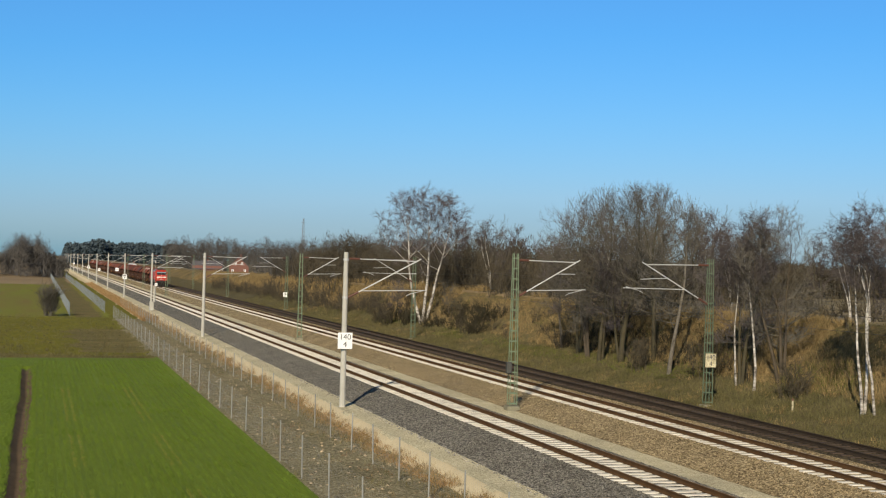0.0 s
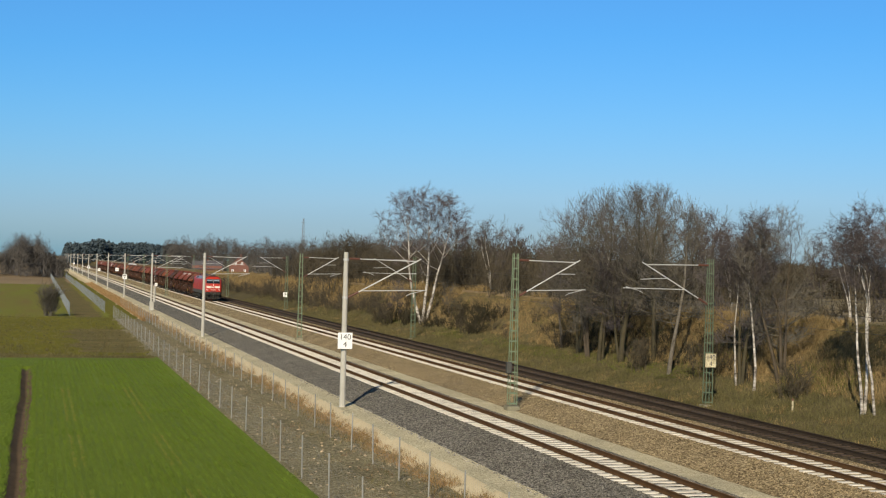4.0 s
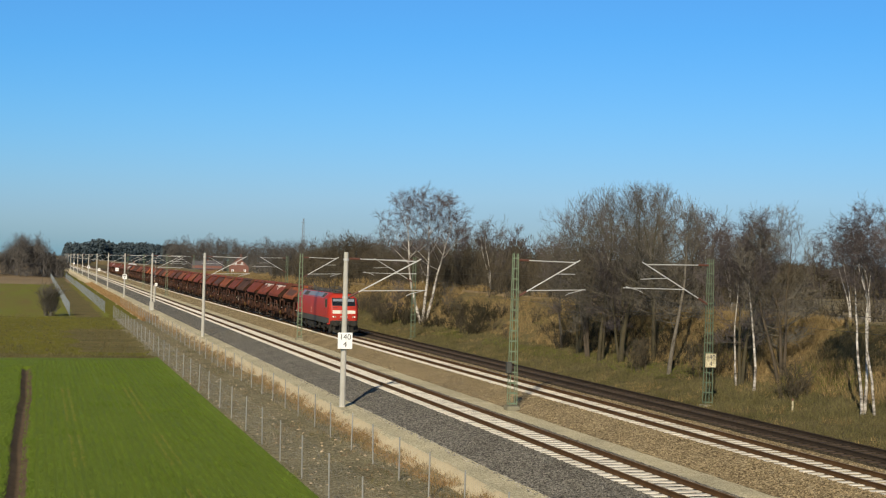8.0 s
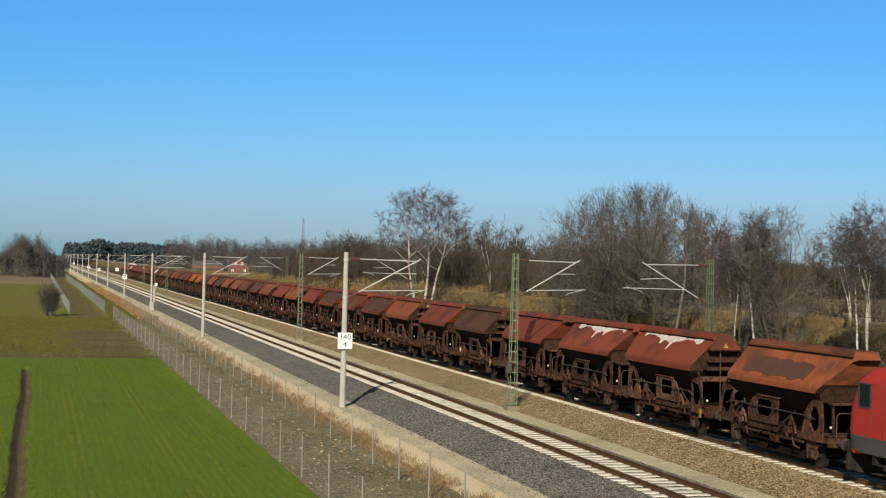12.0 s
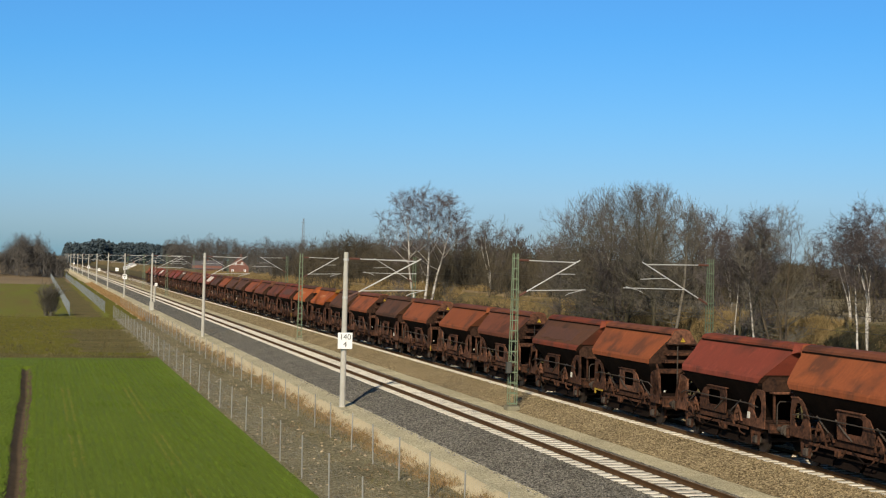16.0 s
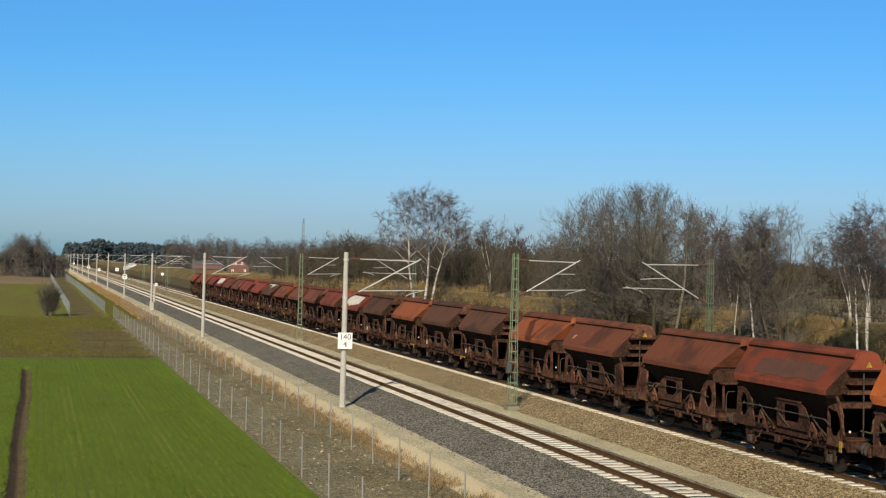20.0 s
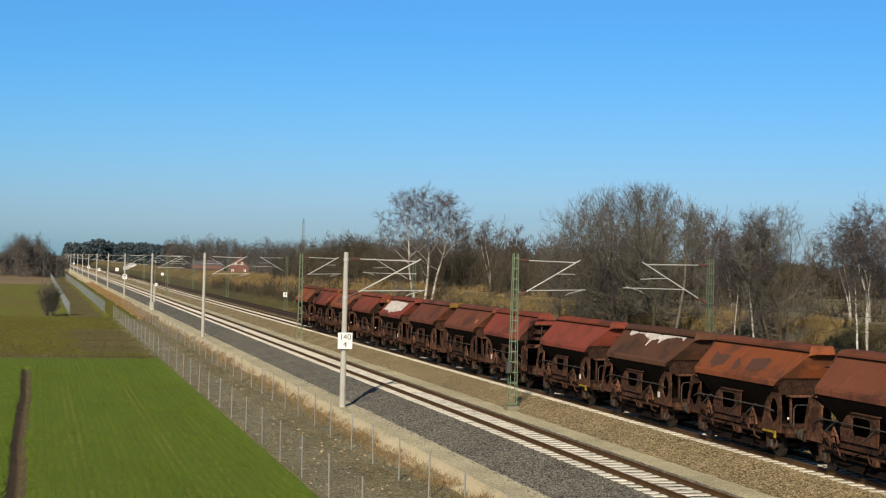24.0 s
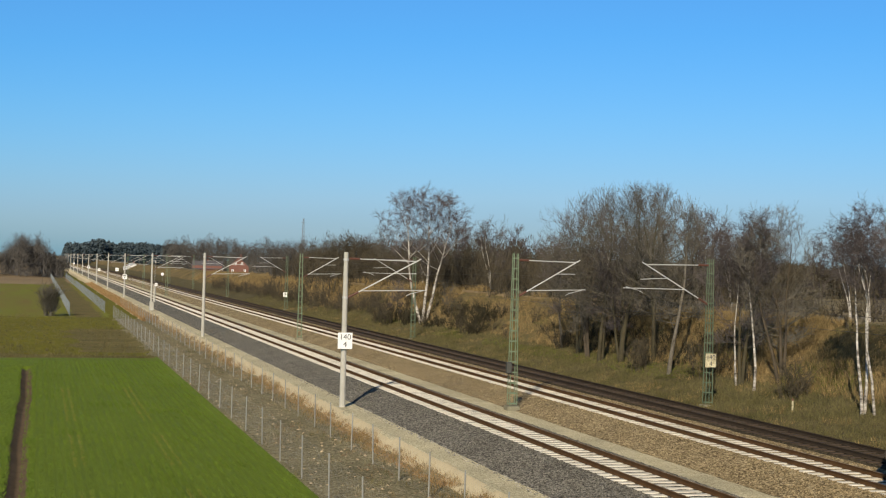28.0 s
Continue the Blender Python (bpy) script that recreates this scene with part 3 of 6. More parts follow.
# ---- locomotive ----
LEVELS = ((1.10, 1.47, 8.93), (1.75, 1.50, 9.01), (2.46, 1.50, 8.95), (3.36, 1.46, 8.57), (3.48, 1.42, 8.48), (3.82, 1.10, 8.20), (3.97, 0.92, 7.65))


def nose_y(z):
    return lerp_table([(a, c) for a, b, c in LEVELS], z)


def half_width(z):
    return lerp_table([(a, b) for a, b, c in LEVELS], z)


LOCO_WHEELS = []


def make_loco():
    ob = thing("electric_locomotive", "bright red electric locomotive with grey skirt and white front stripes", "locomotive")
    rings = []
    for z, w, yf in LEVELS:
        c = min(0.42, w * 0.35)
        half = [(w - c + c * math.cos(a), -yf + 0.8 - 0.8 * math.sin(a)) for a in (math.pi / 2 * i / 7 for i in range(8))]
        ring = [(x, y, z) for x, y in half] + [(-x, y, z) for x, y in reversed(half)]
        ring = ring + [(-x, -y, z) for x, y, _ in ring]
        rings.append(ring)
    body = part("body", Geo().loft(rings), M_RED, ob, "bright red painted steel body", True)
    for s in (-1, 1):
        g = Geo()
        g.box((s * 1.492, 0, 1.33), (0.05, 16.4, 0.56), chamfer=0.015)
        part("skirt", g, M_SKIRT, ob, "grey lower skirt")
        for sy in (-1, 1):
            bend = []
            for z in (1.115, 1.60):
                w, yf = half_width(z), nose_y(z)
                bend.append([(s * (w - 0.42 + 0.42 * math.cos(q) + 0.022 * math.cos(q)), sy * (yf - 0.8 + 0.8 * math.sin(q) + 0.022 * math.sin(q)), z) for q in (math.pi / 2 * i / 7 for i in range(4))])
            g = Geo()
            for i in range(3):
                q = [bend[0][i], bend[0][i + 1], bend[1][i + 1], bend[1][i]]
                g.quad(*(q if s * sy > 0 else [q[1], q[0], q[3], q[2]]), thick=0.03)
            part("skirt_corner", g, M_SKIRT, ob, "grey rounded skirt corner")
        lo, hi = (1.43, 3.42), (1.02, 3.90)
        def slope(y0, y1, out=0.02, a=0.0, b=1.0):
            q0 = (lo[0] + (hi[0] - lo[0]) * a + out, lo[1] + (hi[1] - lo[1]) * a + out)
            q1 = (lo[0] + (hi[0] - lo[0]) * b + out, lo[1] + (hi[1] - lo[1]) * b + out)
            pts = [(s * q0[0], y0, q0[1]), (s * q0[0], y1, q0[1]), (s * q1[0], y1, q1[1]), (s * q1[0], y0, q1[1])]
            return pts if s > 0 else [pts[1], pts[0], pts[3], pts[2]]
        part("roof_panel", Geo().quad(*slope(-6.3, 6.25), thick=0.06), M_ROOFGREY, ob, "blue-grey sloping roof panel")
        for y0, y1 in ((-6.2, -5.0), (2.65, 3.36), (3.5, 4.7)):
            vent = part("vent", Geo().quad(*slope(y0, y1, 0.035, 0.1, 0.9), thick=0.03), M_DECK, ob, "dark louvred roof vent")
            for i in range(4):
                a = 0.2 + i * 0.17
                part("slat", Geo().quad(*slope(y0 + 0.06, y1 - 0.06, 0.045, a, a + 0.05), thick=0.02), M_SKIRT, vent)
        for y in (-7.73, 7.73):
            win = part("cab_window", Geo().box((s * 1.49, y, 2.97), (0.04, 0.62, 0.72), chamfer=0.012), M_GLASS, ob, "dark cab side window")
            g = Geo()
            for dy, dz, ly, lz in ((0, 0.39, 0.74, 0.05), (0, -0.39, 0.74, 0.05), (0.35, 0, 0.05, 0.75), (-0.35, 0, 0.05, 0.75)):
                g.box((s * 1.5, y + dy, 2.97 + dz), (0.05, ly, lz))
            part("window_frame", g, M_BLACK, win)
            y2 = y + (0.75 if y < 0 else -0.75)
            part("door_seam", Geo().line([(s * 1.503, y2 + 0.33, 1.8), (s * 1.503, y2 + 0.33, 3.4), (s * 1.49, y2 - 0.33, 3.4), (s * 1.503, y2 - 0.33, 1.8)], 0.008, 4), M_SKIRT, ob)
            for dy in (-0.45, 0.45):
                part("door_handrail", Geo().line([(s * 1.5, y2 + dy, 1.5), (s * 1.56, y2 + dy, 1.55), (s * 1.56, y2 + dy, 2.6), (s * 1.5, y2 + dy, 2.65)], 0.008, 5), M_RED, ob)
            for k in range(3):
                part("step", Geo().box((s * 1.40, y2, 0.45 + k * 0.30), (0.22, 0.5, 0.03)), M_BOGIE, ob)
        badge = part("side_badge", Geo().box((s * 1.507, -0.08, 2.28), (0.012, 0.44, 0.38)), M_FADED, ob, "faded pale badge on the side")
        part("badge_field", Geo().box((s * 1.513, -0.08, 2.28), (0.012, 0.33, 0.29)), M_RED, badge)
        for k in range(2):
            part("badge_bar", Geo().box((s * 1.52, -0.08 + (k - 0.5) * 0.15, 2.28), (0.012, 0.07, 0.2)), M_FADED, badge)
        for k in range(5):
            part("lettering_bar", Geo().box((s * 1.505, -0.44 + k * 0.18, 1.90), (0.01, 0.11, 0.06)), M_FADED, ob)
        # bogie sides and equipment under the skirt
        for yb in (-5.0, 5.0):
            fr = part("bogie_frame", Geo().prism([(yb - 2.1, 0.55), (yb - 1.6, 0.95), (yb - 0.6, 0.72), (yb + 0.6, 0.72), (yb + 1.6, 0.95), (yb + 2.1, 0.55), (yb + 1.5, 0.60), (yb + 0.6, 0.48), (yb - 0.6, 0.48), (yb - 1.5, 0.60)], "x", s * 1.12, s * 1.26), M_BOGIE, ob, "dirty black bogie frame")
            for dy in (-1.32, 1.32):
                part("axle_box", Geo().box((s * 1.27, yb + dy, 0.62), (0.28, 0.42, 0.44), chamfer=0.05), M_BOGIE, fr)
                for q in (-0.32, 0.32):
                    part("coil_spring", Geo().tube((s * 1.25, yb + dy + q, 0.60), (s * 1.25, yb + dy + q, 1.02), 0.10, 8), M_SKIRT, fr)
                part("damper", Geo().tube((s * 1.36, yb + dy - 0.45, 0.55), (s * 1.36, yb + dy + 0.25, 1.05), 0.06, 6), M_BOGIE, fr)
                w = Geo().tube((-s * 0.07, 0, 0), (s * 0.07, 0, 0), 0.625, 28)
                wheel = part("wheel", w, M_WHEEL, ob)
                wheel.matrix_basis = pose(s * 0.77, yb + dy, 0.625)
                part("flange", Geo().tube((-s * 0.11, 0, 0), (-s * 0.07, 0, 0), 0.65, 28), M_WHEEL, wheel)
                for k in range(6):
                    a = k * math.pi / 3
                    part("hub_bolt", Geo().tube((s * 0.07, 0.3 * math.cos(a), 0.3 * math.sin(a)), (s * 0.10, 0.3 * math.cos(a), 0.3 * math.sin(a)), 0.05, 6), M_BOGIE, wheel)
                LOCO_WHEELS.append((wheel, s * 0.77, yb + dy))
        for y0, wy, h in ((-1.7, 1.1, 0.5), (-0.3, 1.3, 0.62), (1.3, 1.4, 0.55), (2.3, 0.4, 0.4)):
            part("equipment_box", Geo().box((s * 1.22, y0, 0.78 - h / 4), (0.4, wy, h), chamfer=0.06), M_BOGIE, ob, "grimy equipment box")
        for i in range(9):
            y = -8.0 + i * 1.9
            part("hose_bracket", Geo().box((s * 1.38, y, 0.88), (0.12, 0.22, 0.30), turn=(0, 0, 0)), M_BOGIE, ob)
    part("roof_deck", Geo().box((0, 0.0, 3.98), (1.75, 15.9, 0.07), chamfer=0.02), M_DECK, ob, "sooty flat roof deck")
    for y, ly in ((-3.8, 1.2), (-1.5, 2.0), (1.6, 1.7), (4.1, 1.1)):
        part("roof_box", Geo().box((0.15, y, 4.08), (1.1, ly, 0.18), chamfer=0.04), M_DECK, ob)
    for y in (-4.6, -2.6, 0.0, 2.9):
        part("roof_insulator", Geo().tube((0.4, y, 3.99), (0.4, y, 4.24), 0.07, 8, 0.05), M_INSUL, ob)
    part("busbar", Geo().line([(0.4, -4.6, 4.24), (0.4, 2.9, 4.24)], 0.02, 5), M_DECK, ob)
    for sy in (-1, 1):
        pan = part("pantograph_base", Geo().box((0, sy * 6.3, 4.22), (1.2, 1.6, 0.08)).tube((0.5, sy * 6.9, 4.01), (0.5, sy * 6.9, 4.2), 0.06, 6).tube((-0.5, sy * 6.9, 4.01), (-0.5, sy * 6.9, 4.2), 0.06, 6).tube((0.5, sy * 5.7, 4.01), (0.5, sy * 5.7, 4.2), 0.06, 6).tube((-0.5, sy * 5.7, 4.01), (-0.5, sy * 5.7, 4.2), 0.06, 6), M_DECK, ob, "sooty pantograph base on insulators")
        top = 5.46 if sy > 0 else 4.52
        knee = (0, sy * 7.5, 4.25 + (top - 4.25) * 0.5)
        part("lower_arm", Geo().tube((0, sy * 5.7, 4.28), knee, 0.05, 6), M_DECK, pan)
        part("upper_arm", Geo().tube((0.0, knee[1], knee[2]), (0, sy * 6.0, top - 0.1), 0.035, 6), M_DECK, pan)
        g = Geo()
        for dy in (-0.22, 0.22):
            g.line([(-0.95, sy * 6.0 + dy, top - 0.22), (-0.65, sy * 6.0 + dy, top), (0.65, sy * 6.0 + dy, top), (0.95, sy * 6.0 + dy, top - 0.22)], 0.028, 5)
        part("contact_strip", g, M_DECK, pan)
    # ends
    for sy in (-1, 1):
        def fp(x, z, out):
            return (x, sy * (nose_y(z) + out), z)
        def panel(x0, x1, z0, z1, out=0.012):
            q = [fp(x0, z0, out), fp(x1, z0, out), fp(x1, z1, out), fp(x0, z1, out)]
            return Geo().quad(*(q if sy < 0 else [q[1], q[0], q[3], q[2]]), thick=0.02)
        part("windscreen_surround", panel(-1.12, 1.12, 2.76, 3.50, 0.030), M_BLACK, ob)
        for x0, x1 in ((-1.08, -0.03), (0.03, 1.08)):
            pane = part("windscreen", panel(x0, x1, 2.80, 3.46, 0.042), M_GLASS, ob, "dark sloping windscreen pane")
            # pale panel that paints a reflection onto the upper glass
            part("sunblind", panel(x0 + 0.06, x1 - 0.06, 3.18, 3.41, 0.048), M_ROOFGREY, pane, "pale reflection painted on the upper pane")
            part("wiper", Geo().line([fp(x0 + 0.1, 2.82, 0.07), fp(x0 + 0.5, 3.08, 0.07), fp(x1 - 0.05, 3.08, 0.07)], 0.012, 4), M_BLACK, pane)
        part("windscreen_post", panel(-0.022, 0.022, 2.78, 3.48, 0.05), M_FADEDGREY, ob, "pale middle post")
        for s in (-1, 1):
            part("white_stripe", panel(min(s * 0.32, s * 1.10), max(s * 0.32, s * 1.10), 2.03, 2.34), M_STRIPE, ob, "white front stripe")
            for dx in (0.86, 1.04):
                x = s * dx
                lamp = part("headlamp", Geo().tube(fp(x, 1.72, -0.04), fp(x, 1.72, 0.03), 0.08, 12), M_LAMP, ob, "round headlamp")
                if abs(dx - 1.04) < 0.01 and sy < 0:
                    part("lamp_bulb", Geo().tube(fp(x, 1.72, 0.03), fp(x, 1.72, 0.036), 0.055, 12), M_LIT, lamp, "lit headlamp")
            part("buffer_shank", Geo().tube((s * 0.875, sy * 9.0, 1.05), (s * 0.875, sy * 9.5, 1.05), 0.11, 10), M_BOGIE, ob)
            part("buffer_head", Geo().box((s * 0.875, sy * 9.54, 1.05), (0.50, 0.07, 0.36), chamfer=0.03), M_BOGIE, ob)
            part("front_handrail", Geo().line([fp(s * 0.62, 2.60, 0.02), fp(s * 0.65, 2.60, 0.06), fp(s * 1.08, 2.60, 0.06), fp(s * 1.10, 2.60, 0.02)], 0.015, 4), M_BLACK, ob)
            part("corner_step", Geo().box((s * 1.25, sy * 8.88, 0.62), (0.34, 0.22, 0.6), chamfer=0.05), M_BOGIE, ob)
            part("brake_hose", Geo().line([(s * 0.4, sy * 9.1, 0.95), (s * 0.42, sy * 9.3, 0.75), (s * 0.42, sy * 9.25, 0.45)], 0.03, 5), M_BLACK, ob)
        logo = part("front_badge", panel(-0.26, 0.26, 2.03, 2.34), M_STRIPE, ob, "white framed badge")
        part("badge_field", panel(-0.22, 0.22, 2.065, 2.305, 0.018), M_RED, logo)
        for x in (-0.09, 0.09):
            part("badge_bar", panel(x - 0.06, x + 0.06, 2.10, 2.27, 0.023), M_STRIPE, logo)
        for k in range(5):
            part("lettering_bar", panel(-0.38 + k * 0.16, -0.27 + k * 0.16, 1.67, 1.77), M_STRIPE, ob)
        part("top_lamp", Geo().tube(fp(0, 2.52, -0.04), fp(0, 2.52, 0.03), 0.055, 12), M_LIT if sy < 0 else M_LAMP, ob, "small round top lamp")
        part("grille", panel(-0.5, 0.5, 1.42, 1.50), M_BLACK, ob)
        part("nose_valance", Geo().prism([(1.45, sy * 8.0), (1.45, sy * 8.5), (1.30, sy * 8.8), (0.9, sy * 8.89), (-0.9, sy * 8.89), (-1.30, sy * 8.8), (-1.45, sy * 8.5), (-1.45, sy * 8.0)], "z", 0.98, 1.20), M_RED, ob, "red lower nose edge")
        part("buffer_beam", Geo().box((0, sy * 8.98, 1.12), (2.62, 0.30, 0.46), chamfer=0.05), M_BOGIE, ob, "dark buffer beam")
        for x in (-0.35, 0.35):
            part("jumper_socket", Geo().box((x, sy * 9.16, 1.18), (0.16, 0.10, 0.20), chamfer=0.02), M_SKIRT, ob)
        part("plough", Geo().prism([(-1.25, 0.90), (-1.15, 0.30), (-0.55, 0.16), (0.55, 0.16), (1.15, 0.30), (1.25, 0.90)], "y", *sorted((sy * 8.72, sy * 8.92))), M_BOGIE, ob, "dark snow plough")
        # lighter strip painting the sunlit top edge of the dark beam
        part("lit_beam_edge", Geo().box((0, sy * 9.0, 1.36), (2.3, 0.22, 0.03)), M_SKIRT, ob)
        # coupling in the same lighter grey, as if lit
        part("draw_hook", Geo().line([(0, sy * 9.05, 1.05), (0, sy * 9.4, 1.06), (0, sy * 9.46, 0.85), (0, sy * 9.35, 0.55)], 0.055, 6), M_SKIRT, ob, "screw coupling in a painted lit grey")
    return ob


# ---- hopper wagons ----
# outline of the sloping side, half width and height; the plain end hangs over, the stepped end stands nearly upright
SIDE = ((1.49, 2.74), (1.485, 2.90), (1.40, 3.06), (0.96, 3.52), (0.44, 4.05))


def end_low(z):
    return -3.05 - 0.24 * (z - 2.74) / 1.31


def end_high(z):
    return 3.62 + 0.90 * min(1.0, max(0.0, (z - 2.74) / 1.31)) ** 0.8


def holed_plate(x0, x1, pts, hole):
    """A plate in the y-z plane with a hole through it; outline and hole have the same number of corners."""
    g = Geo()
    n = len(pts)
    vs = [(x0, *q) for q in pts] + [(x0, *q) for q in hole] + [(x1, *q) for q in pts] + [(x1, *q) for q in hole]
    fs = []
    for i in range(n):
        j = (i + 1) % n
        fs += [(i, j, n + j, n + i), (2 * n + i, 3 * n + i, 3 * n + j, 2 * n + j), (i, 2 * n + i, 2 * n + j, j), (n + i, n + j, 3 * n + j, 3 * n + i)]
    return g.add(vs, fs)


def side_x(z):
    return lerp_table([(q[1], q[0]) for q in SIDE], z)


def side_sheet(s, z_from, z_to, out=0.0, thick=0.03):
    """A band of the sloping side from end to end."""
    zs = [z_from] + [q[1] for q in SIDE if z_from < q[1] < z_to] + [z_to]
    g = Geo()
    for za, zb in zip(zs, zs[1:]):
        q = [(s * (side_x(za) + out), end_low(za), za + out), (s * (side_x(za) + out), end_high(za), za + out), (s * (side_x(zb) + out), end_high(zb), zb + out), (s * (side_x(zb) + out), end_low(zb), zb + out)]
        g.quad(*(q if s > 0 else [q[1], q[0], q[3], q[2]]), thick=thick)
    return g


def ragged_sheet(s, ya, yb, low, high, seed, out=0.012, col=0.08):
    """A thin film on the sloping side with uneven edges; low and high give heights along the film from 0 to 1."""
    r = random.Random(seed)
    n = max(4, int((yb - ya) / col))
    rings = []
    for i in range(n + 1):
        t, y = i / n, ya + (yb - ya) * i / n
        za = low(t) + r.uniform(-0.025, 0.025) + 0.13 * noise.noise((i * col * 1.6, seed, 0.5))
        zb = high(t) + r.uniform(-0.02, 0.02) + 0.08 * noise.noise((i * col * 1.7, seed, 7.5))
        if i in (0, n):
            za = zb - 0.05
        za = min(za, zb - 0.03)
        zs = [za + (zb - za) * k / 6 for k in range(7)]
        y += r.uniform(-0.02, 0.02)
        rings.append([(s * (side_x(z) + out), y, z + out) for z in zs] + [(s * (side_x(z) + 0.002), y, z + 0.002) for z in reversed(zs)])
    return Geo().loft(rings)


def oval(cy, cz, ry, rz, n=8, turn=0.3927):
    return [(cy + ry * math.cos(turn + 6.28319 * i / n), cz + rz * math.sin(turn + 6.28319 * i / n)) for i in range(n)]


TAILS = {"p": "with dark bare patches", "w": "with white powder along the top", "W": "with a large white patch", "m": "with a mustard end hood", "y": "with a yellow brake lever", "v": "with a yellow end plate", "c": "with a dark grimy middle", "g": "with faded pale scrawl", "s": "with a small pale placard"}


def make_wagon(kind, extra=""):
    words = {"R": "red-brown rusty", "O": "orange-brown rusty", "D": "dark brown grimy", "B": "bright orange rusty", "P": "faded pinkish red", "N": "dull brown"}[kind]
    tails = [TAILS[q] for q in extra if q in TAILS]
    ob = thing("hopper_wagon", words + " two-axle hopper wagon" + (" " + tails[0] if tails else ""), "wagon", "hopper wagons of the train")
    paint = SHELL[kind]
    lip = SHELL["R"] if "r" in extra else paint
    roof = SHELL["R"] if kind in "RP" or "r" in extra else SHELL["D"] if kind in "DB" else SHELL["N"]
    for s in (-1, 1):
        side = part("side_panel", side_sheet(s, 2.98, 4.05), paint, ob)
        part("lower_lip", side_sheet(s, 2.72, 2.99, 0.012), lip, side)
        # dark bar standing for the shadow line under the roof edge
        part("top_shade_bar", Geo().box((s * 0.475, 0.6, 4.055), (0.07, 7.75, 0.05)), M_SHADE_DARK, side)
        part("roof_rib", Geo().box((s * 0.50, 0.6, 4.10), (0.03, 7.7, 0.03)), roof, side)
        if "p" in extra:
            part("bare_patch", ragged_sheet(s, -2.3, -0.9, lambda t: 3.08 + 0.25 * abs(t - 0.5), lambda t: 3.62, 5), M_PATCH, side)
            part("bare_patch", ragged_sheet(s, -0.2, 0.35, lambda t: 3.15, lambda t: 3.55 - 0.2 * t, 6), M_PATCH, side)
            part("bare_patch", ragged_sheet(s, 0.9, 2.4, lambda t: 3.10 + 0.2 * t, lambda t: 3.66 - 0.25 * (t - 0.5) ** 2, 7), M_PATCH, side)
        if "c" in extra:
            part("grime", ragged_sheet(s, -2.2, 2.6, lambda t: 3.10, lambda t: 3.72 - 1.2 * (t - 0.5) ** 4, 8), M_PATCH, side, "dark grimy patch")
        if "w" in extra:
            part("white_residue", ragged_sheet(s, -2.4, 3.6, lambda t: 3.84 + 0.10 * math.sin(t * 9.0) - (0.26 if 0.44 < t < 0.47 else 0.0) - (0.12 if 0.62 < t < 0.66 else 0.0), lambda t: 4.02, 9), M_RESIDUE, side, "white powder run down from the top")
        if "W" in extra:
            part("white_residue", ragged_sheet(s, -2.6, 2.9, lambda t: 3.16 + 0.08 * math.sin(t * 9), lambda t: 3.92 + 0.04 * math.sin(t * 5), 10), M_RESIDUE, side, "large white powder patch")
        if "g" in extra:
            for k in range(5):
                part("pale_scrawl", ragged_sheet(s, -0.2 + k * 0.42, 0.02 + k * 0.42, lambda t: 3.40, lambda t: 3.62, 20 + k, 0.012, 0.08), M_SCRAWL, side)
        if "s" in extra:
            part("placard", ragged_sheet(s, 2.9, 3.2, lambda t: 3.28, lambda t: 3.50, 30), M_SCRAWL, side, "small pink and white placard")
        # underframe
        part("sole_bar", Geo().box((s * 1.16, 0, 1.10), (0.10, 8.5, 0.22)), M_UNDER, ob)
        part("lower_rail", Geo().box((s * 1.26, -0.1, 0.88), (0.06, 5.2, 0.09)), M_UNDER, ob)
        part("handrail", Geo().line([(s * 1.40, -3.3, 1.72), (s * 1.40, -2.9, 1.88), (s * 1.40, 2.9, 1.88), (s * 1.40, 3.5, 1.80)], 0.024, 6), M_GREASE, ob)
        outer = [(-1.62, 1.26), (0.62, 1.26), (0.66, 1.75), (0.66, 2.22), (-0.1, 2.26), (-0.95, 2.26), (-1.35, 2.12), (-1.70, 1.70)]
        inner = [(-0.88, 1.52), (0.10, 1.52), (0.16, 1.75), (0.14, 2.06), (0.02, 2.14), (-0.80, 2.14), (-0.96, 2.06), (-0.96, 1.70)]
        wide = part("side_bracket", holed_plate(s * 1.25, s * 1.30, outer, inner), M_PLATE, ob, "rusty bracket plate with a window-like opening")
        part("bracket_flange", Geo().box((s * 1.28, -0.15, 2.28), (0.16, 1.66, 0.035)), M_PLATE, wide)
        outer = [(3.84, 1.0), (3.84, 1.9), (3.76, 2.40), (3.25, 2.44), (2.90, 2.24), (2.62, 1.85), (2.45, 1.40), (2.40, 1.0)]
        arch = part("arch_plate", holed_plate(s * 1.24, s * 1.30, outer, oval(3.28, 1.80, 0.34, 0.48, 8, -0.3927)), M_PLATE, ob, "tall rusty end plate with an oval opening")
        part("bracket_flange", Geo().line([(s * 1.30, 3.78, 2.42), (s * 1.30, 3.25, 2.46), (s * 1.30, 2.90, 2.26), (s * 1.30, 2.62, 1.87)], 0.04, 4), M_PLATE, arch)
        outer = [(-2.92, 1.0), (-2.92, 1.7), (-2.92, 2.32), (-3.3, 2.46), (-3.72, 2.52), (-3.90, 2.1), (-3.90, 1.5), (-3.90, 1.0)]
        part("end_bracket", holed_plate(s * 1.24, s * 1.30, outer, oval(-3.44, 1.80, 0.30, 0.46, 8, 2.749)[::-1]), M_PLATE, ob, "tall rusty end plate with an oval opening")
        part("end_strut", Geo().line([(s * 1.22, -3.35, 2.72), (s * 1.30, -3.70, 2.50), (s * 1.30, -4.05, 1.30)], 0.055, 4), M_UNDER, ob)
